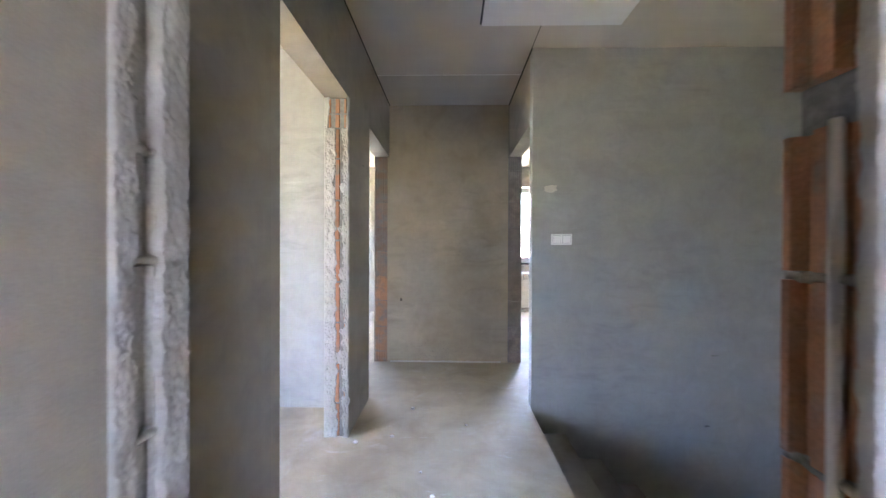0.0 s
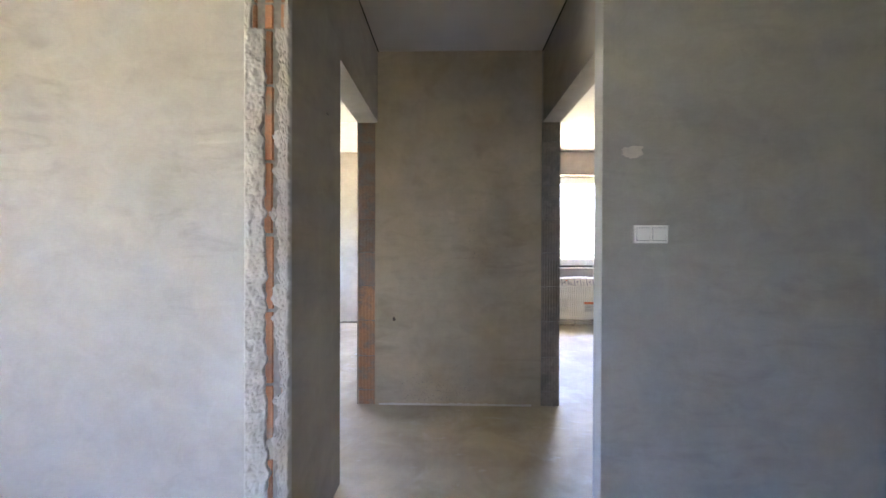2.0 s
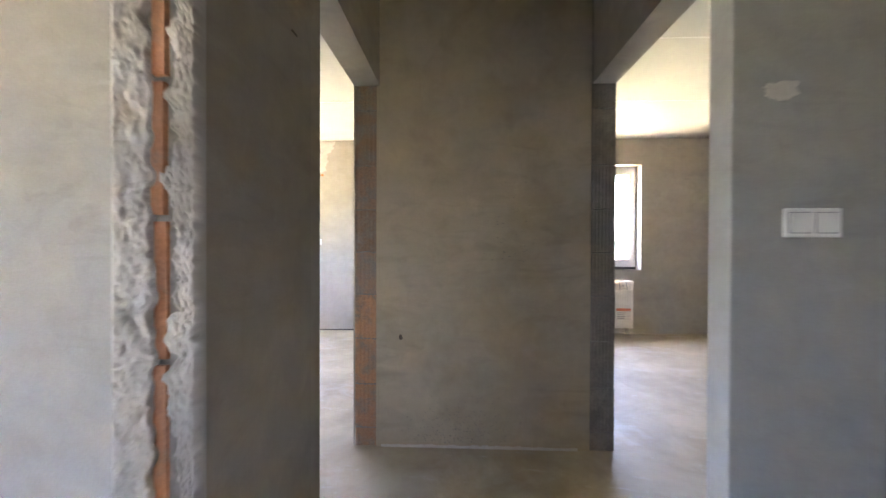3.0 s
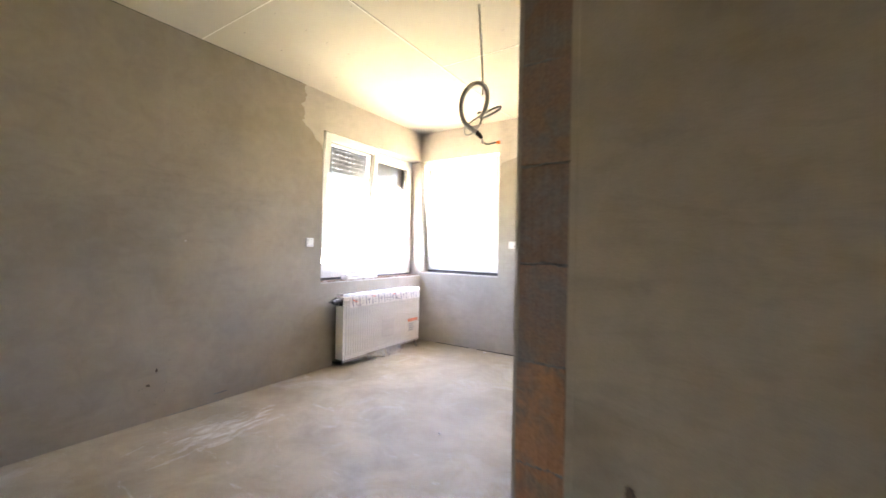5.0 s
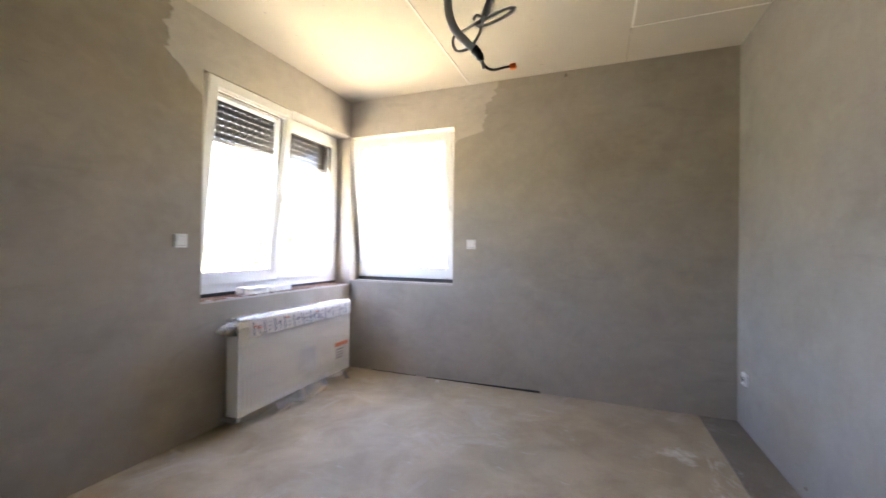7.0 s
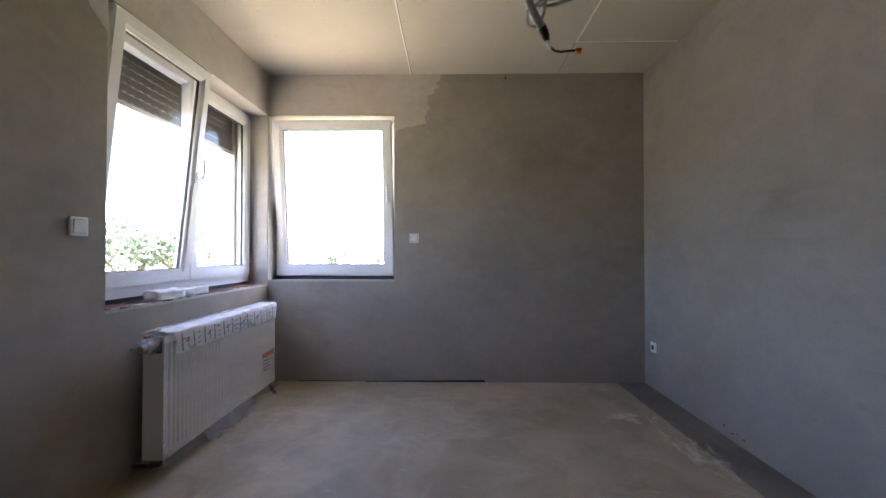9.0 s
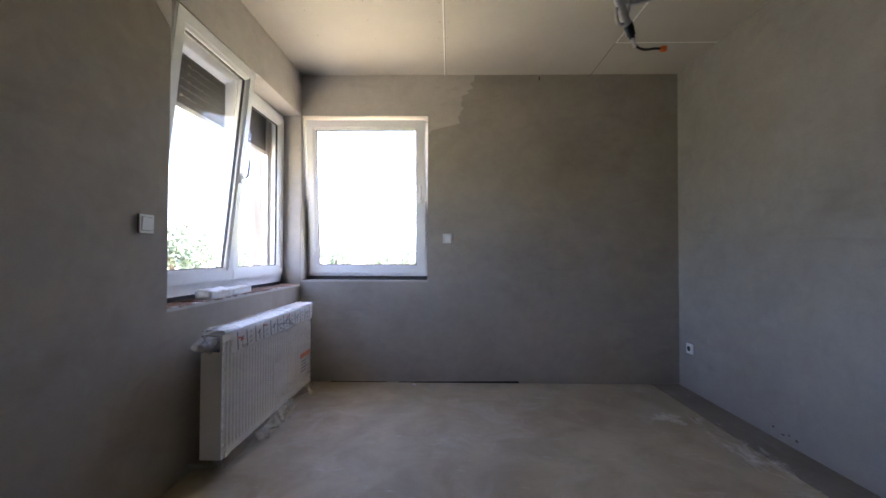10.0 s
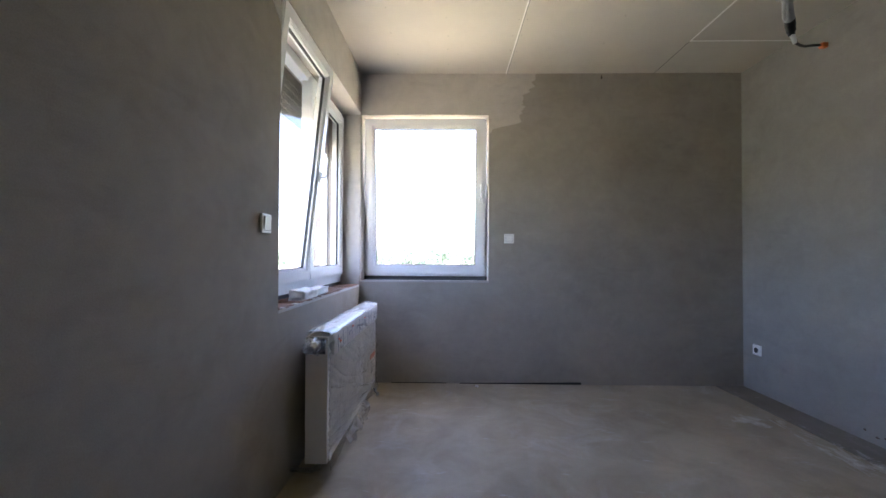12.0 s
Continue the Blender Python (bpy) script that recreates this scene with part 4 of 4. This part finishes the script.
# ---------------------------------------------------------------- newer plaster, patches and marks
def ragged(name, place, edge, far, z0, z1, seed, mat, label, rag=.06, off=.003):
    """A thin coat with a ragged border edge(z) on one side and a clean border far(z) on the other."""
    bm = bmesh.new()
    n = int((z1 - z0) / .008)
    rows = []
    for j in range(n + 1):
        z = z0 + (z1 - z0) * j / n
        r = rag * (noise.noise(Vector((z * 10, seed, 0))) + .7 * noise.noise(Vector((z * 27, seed, 5))) + .4 * noise.noise(Vector((z * 70, seed, 0))))
        a, b = edge(z) + r, far(z)
        rows.append([bm.verts.new(place(a, z, 0.002)), bm.verts.new(place(a, z, -off)), bm.verts.new(place(b, z, -off)), bm.verts.new(place(b, z, 0.002))])
    for p, q in zip(rows, rows[1:]):
        for i in range(3):
            bm.faces.new((p[i], p[i + 1], q[i + 1], q[i]))
    return thing(name, bm, mat, label, "plaster patch", "", "structure")


ragged("trim_lintel_west", at_west, lambda z: 5.48 + max(0, 2.29 - z) * 1.3, lambda z: 7.281 if z > HEAD else 5.698, 2.13, H - .001, 2.0, M_FRESH,
       "paler new plaster over the window lintel")
ragged("trim_lintel_north", at_north, lambda z: -1.80 - .13 * max(0, min(1, (2.62 - z) / .26)) - .24 * max(0, min(1, (2.225 - z) / .055)), lambda z: -3.296 if z > HEAD else -2.193, 2.14, H - .001, 6.0, M_FRESH,
       "paler new plaster over the window lintel")


def blot(name, place, u, v, su, sv, seed, mat, label):
    bm = bmesh.new()
    n = 36
    ring = [(1 + .45 * noise.noise(Vector((math.cos(a) * 1.3, math.sin(a) * 1.3, seed))) + .3 * noise.noise(Vector((math.cos(a) * 4, math.sin(a) * 4, seed))), a) for a in (2 * math.pi * i / n for i in range(n))]
    top = [bm.verts.new(place(u + r * su * math.cos(a), v + r * sv * math.sin(a), -.002)) for r, a in ring]
    low = [bm.verts.new(place(u + r * su * 1.06 * math.cos(a), v + r * sv * 1.06 * math.sin(a), .001)) for r, a in ring]
    bm.faces.new(top)
    for i in range(n):
        bm.faces.new((low[i], low[(i + 1) % n], top[(i + 1) % n], top[i]))
    return thing(name, bm, mat, label, "wall mark")


def at_stair(u, v, d):
    return (u, 3.03 + d, v)


def at_end(u, v, d):
    return (u, 4.17 + d, v)


def at_hall(u, v, d):
    return (-.535 - d, u, v)


blot("filler_patch", at_stair, .832, 1.622, .050, .028, 3.3, M_FILL, "pale filler patch on the stair wall")
blot("wall_stain", at_end, -.408, .645, .012, .014, 5.0, M_SPOT, "small dark box hole in the end wall")
blot("wall_stain", at_stair, 1.976, -.11, .022, .008, 8.0, M_SCRAPE, "short scrape on the stair wall")
blot("wall_stain", at_stair, 2.03, .405, .03, .003, 8.5, M_SCRAPE, "thin scratch on the stair wall")
blot("wall_stain", at_hall, 2.98, 1.78, .018, .003, 9.0, M_SPOT, "thin dark scratch on the hall wall")
blot("wall_stain", at_west, 4.78, .06, .05, .006, 3.5, M_SCRAPE, "short scrape low on the plaster")
blot("wall_stain", at_west, 4.52, 1.20, .006, .006, 3.9, M_FRESH, "tiny pale chip in the plaster")
blot("wall_stain", at_north, -1.24, 2.615, .006, .016, 4.0, M_SPOT, "small dark nail mark under the ceiling")
blot("wall_stain", at_west, 4.31, .24, .012, .009, 4.5, M_SPOT, "small dark dent in the plaster")
blot("wall_stain", at_west, 4.36, .33, .006, .012, 2.5, M_SPOT, "small dark dent in the plaster")

def at_plain(u, v, d):
    return (-.06 + d, u, v)


for u, v, su, sv, sd in ((6.17, .052, .010, .006, 1.0), (6.22, .060, .006, .005, 2.0), (6.26, .048, .012, .005, 3.0), (6.33, .066, .007, .006, 4.0), (5.62, .055, .012, .006, 5.0)):
    blot("wall_stain", at_plain, u, v, su, sv, sd, M_SPOT, "small dark chip low on the plain wall")

def scuffs(name, place, u0, u1, z0, z1, count, seed, label):
    """Many small ragged scuffs, thickest in the middle of their field and towards its foot."""
    rn, bm = random.Random(seed), bmesh.new()
    for _ in range(count):
        u = (u0 + u1) / 2 + rn.gauss(0, .27) * (u1 - u0)
        v = z0 + (z1 - z0) * min(1.0, abs(rn.gauss(0, .45)))
        w, h, n = rn.uniform(.0015, .008), rn.uniform(.001, .003), 7
        tilt = rn.uniform(-.9, .9)
        ring = []
        for i in range(n):
            a, r = 2 * math.pi * i / n, rn.uniform(.5, 1.2)
            x, y = math.cos(a) * w * r, math.sin(a) * h * r
            ring.append(bm.verts.new(place(u + x * math.cos(tilt) - y * math.sin(tilt), v + x * math.sin(tilt) + y * math.cos(tilt), -.0015)))
        bm.faces.new(ring)
    return thing(name, bm, M_SCUFF, label, "wall marks", "", "structure")


scuffs("trim_scuffs_end", at_end, -.34, .22, .03, .30, 260, 3, "dark scuffs at the foot of the tan wall")
scuffs("trim_scuffs_high", at_end, .10, .42, 1.05, 1.55, 70, 5, "faint rubbed marks on the tan wall")
scuffs("trim_scuffs_west", at_west, 4.45, 4.95, 1.85, 2.15, 50, 8, "faint scratches high on the grey wall")
scuffs("trim_scuffs_low", at_west, 4.15, 4.60, .10, .40, 40, 11, "small dark scuffs low on the grey wall")

thing("trim_joint_strip_west", box(-3.2998, -3.295, 4.42, 4.80, .001, .005), M_SCRAPE, "dark crack along the floor joint", "floor joint", "", "structure")
# black strip paints the shade in the open joint along the north wall
bm = bmesh.new()
for k in range(40):
    x0 = -2.44 + k * 1.023 / 40
    h = .006 + .013 * k / 39 + .002 * noise.noise(Vector((k * .35, 3, 0)))
    add_box(bm, x0, x0 + 1.023 / 40, 7.277, 7.2848, .001, h)
thing("trim_joint_strip", bm, M_GAP, "open floor joint, its shaded gap drawn as a black strip", "floor joint", "", "structure")
thing("trim_joint_strip_thin", box(-3.02, -2.55, 7.280, 7.2848, .001, .006), M_GAP, "open floor joint, its shaded gap drawn as a black strip", "floor joint", "", "structure")

bm = bmesh.new()
for k in range(60):
    x0 = -.52 + k * .019
    add_box(bm, x0, x0 + .019, 4.170 - .004 - .006 * abs(noise.noise(Vector((k * .4, 1, 0)))), 4.1702, 0, .012 + .012 * abs(noise.noise(Vector((k * .3, 5, 2)))))
thing("trim_base_residue", bm, M_FILL, "pale plaster residue along the foot of the wall", "plaster residue", "", "structure")

for x, y, s in ((-.47, 2.50, .012), (-.26, 2.58, .010), (.02, 2.0, .009), (-.17, 3.0, .012), (-.05, 2.2, .006), (.21, 2.75, .006), (-1.02, 5.5, .010), (-1.65, 5.3, .006), (-2.3, 7.2, .012)):
    smooth(thing("plaster_crumb", lump(x, y, 0, s * 1.3, s, s * .8, s * 900, 2), M_CRUMB, "pale plaster crumb on the screed floor", "crumb", "crumbs on the floor"))


thing("trim_floor_strip", box(-.292, -.06, 4.31, 7.285, 0, .004), M_STRIP, "darker grey screed strip along the wall", "floor strip", "", "structure")

# smooth pale plaster in the window reveals, paler also for the daylight there
D = .16
thing("trim_reveal_west", box(-3.30 - D, -3.302, 5.70, 7.283, HEAD - .004, HEAD), M_FRESH, "pale plastered head of the window reveal, daylight put into its tone", "window reveal", "", "structure")
thing("trim_reveal_pier_west", box(-3.30 - D, -3.302, 7.281, 7.285, RAW, HEAD - .004), M_FRESH, "pale plastered side of the window reveal, daylight put into its tone", "window reveal", "", "structure")
thing("trim_reveal_north", box(-3.298, -2.197, 7.287, 7.285 + D, HEAD - .004, HEAD), M_FRESH, "pale plastered head of the window reveal, daylight put into its tone", "window reveal", "", "structure")
thing("trim_reveal_pier_north", box(-3.30, -3.296, 7.287, 7.285 + D, SILL, HEAD - .004), M_FRESH, "pale plastered side of the window reveal, daylight put into its tone", "window reveal", "", "structure")
thing("trim_reveal_side_north", box(-2.199, -2.195, 7.287, 7.285 + D, SILL, HEAD - .004), M_FRESH, "pale plastered side of the window reveal, daylight put into its tone", "window reveal", "", "structure")
thing("trim_reveal_right_room", box(.922, 2.408, 7.287, 7.285 + D, HEAD - .004, HEAD), M_FRESH, "pale plastered head of the window reveal, daylight put into its tone", "window reveal", "", "structure")
thing("trim_reveal_side_right_room", box(2.406, 2.41, 7.287, 7.285 + D, SILL, HEAD - .004), M_FRESH, "pale plastered side of the window reveal, daylight put into its tone", "window reveal", "", "structure")

# ---------------------------------------------------------------- stairs down
st = holder("staircase", "raw concrete stair going down beside the wall", "staircase", "", "structure")
for k in range(10):
    part("step", box(.69 + .26 * k, .69 + .26 * (k + 1) - .0005, 1.95, 3.03, -3.0, -.18 * (k + 1), .006), M_STEP, st)
thing("floor_lower", panel("z", .69, 3.30, .78, 1.95, -3.0, -2.95), M_STEP, "bare concrete floor at the foot of the stair", "floor", "", "structure")

# attic hatch
hatch = holder("attic_hatch", "white attic hatch panel set in the hall ceiling", "attic hatch")
part("hatch_panel", box(.30, 1.20, 1.48, 2.70, H - .022, H, .003), plain("hatch_white", (.80, .80, .80), .45, 0, .02, 5), hatch)
part("hatch_border", box(.288, 1.208, 1.47, 2.71, H - .006, H - .0005), M_DARK, hatch, "dark border round the panel")

# ---------------------------------------------------------------- outside
def tree(x, y, h, seed):
    rn = random.Random(seed)
    t = holder("tree", "leafy green tree standing on the meadow", "tree", "trees beyond the windows", at=(x, y, -3))
    tr = tube([(0, 0, 0), (.05, .02, h * .2), (0, .08, h * .45), (.1, 0, h * .7)], [h * .03, h * .025, h * .018, h * .008], 8)
    part("trunk", tr, M_BARK, t)
    for k in range(4):
        a = rn.uniform(0, 6.28)
        z = h * rn.uniform(.25, .45)
        part("limb", tube([(0, 0, z), (math.cos(a) * h * .12, math.sin(a) * h * .12, z + h * .12), (math.cos(a) * h * .24, math.sin(a) * h * .24, z + h * .3)], [h * .012, h * .009, h * .004], 6), M_BARK, t)
    vs, fs = [], []
    blobs = [(rn.gauss(0, .2) * h, rn.gauss(0, .2) * h, h * rn.uniform(.4, .85), h * rn.uniform(.12, .22)) for _ in range(12)]
    for bx, by, bz, br in blobs:
        for _ in range(130):
            d = Vector((rn.gauss(0, 1), rn.gauss(0, 1), rn.gauss(0, .8))).normalized() * br * rn.uniform(.7, 1.08)
            c = Vector((bx, by, bz)) + d
            a, b = Vector((rn.gauss(0, 1), rn.gauss(0, 1), rn.gauss(0, 1))).normalized(), Vector((rn.gauss(0, 1), rn.gauss(0, 1), rn.gauss(0, 1))).normalized()
            s = h * .035
            k = len(vs)
            vs += [c + a * s, c + b * s * .6, c - a * s, c - b * s * .6]
            fs.append((k, k + 1, k + 2, k + 3))
    me = bpy.data.meshes.new("crown")
    me.from_pydata(vs, [], fs)
    me.materials.append(M_LEAF)
    cr = new("crown", me)
    cr.parent = t
    return t


rnt = random.Random(12)
first = [tree(0, 0, 6.0, s) for s in (1, 2, 3)]
spots = []
for k in range(80):
    a = radians(rnt.uniform(58, 168))
    d = rnt.uniform(60, 165)
    spots.append((d * math.cos(a), d * math.sin(a), rnt.uniform(.6, 1.2)))
for a, d, s in ((33.5, 52, 1.15), (36, 47, 1.3), (38.5, 50, 1.4), (41, 46, 1.2), (44, 55, 1.35)):
    spots.append((-1.9 - d * math.sin(radians(a)), 3.9 + d * math.cos(radians(a)), s))
for k, (x, y, s) in enumerate(spots):
    src = first[k % 3]
    if k < 3:
        src.matrix_basis = pose(x, y, -3, 0, 0, k * 40)
    else:
        copy_thing(src, pose(x, y, -3, 0, 0, k * 67) @ Matrix.Scale(s, 4))

gar = holder("garage", "low pale garage with a sheet roof beyond the window", "garage", at=(-24, 15.5, -3))
part("wall", box(-3, 3, -3, 3, 0, 2.5), M_RENDER, gar)
bm = bmesh.new()
for x in (-3.3, 3.3):
    for p in ((x, -3.4, 2.5), (x, 0, 3.3), (x, 3.4, 2.5)):
        bm.verts.new(p)
bm.verts.ensure_lookup_table()
v = bm.verts
for q in ((0, 1, 4, 3), (1, 2, 5, 4), (0, 1, 2), (3, 4, 5), (0, 2, 5, 3)):
    bm.faces.new([v[i] for i in q])
part("roof", bm, M_ROOF, gar)
part("door", box(3.0, 3.04, -1.3, 1.3, 0, 2.1, .01), M_PVC, gar)
lamp = holder("street_lamp", "thin grey street lamp beyond the window", "street lamp", at=(-36, 26.0, -3))
part("pole", tube([(0, 0, 0), (0, 0, 2), (0, 0, 6.5)], [.08, .07, .05]), M_ALU, lamp)
part("lamp_head", box(-.1, .5, -.08, .08, 6.5, 6.6, .03), M_ALU, lamp)
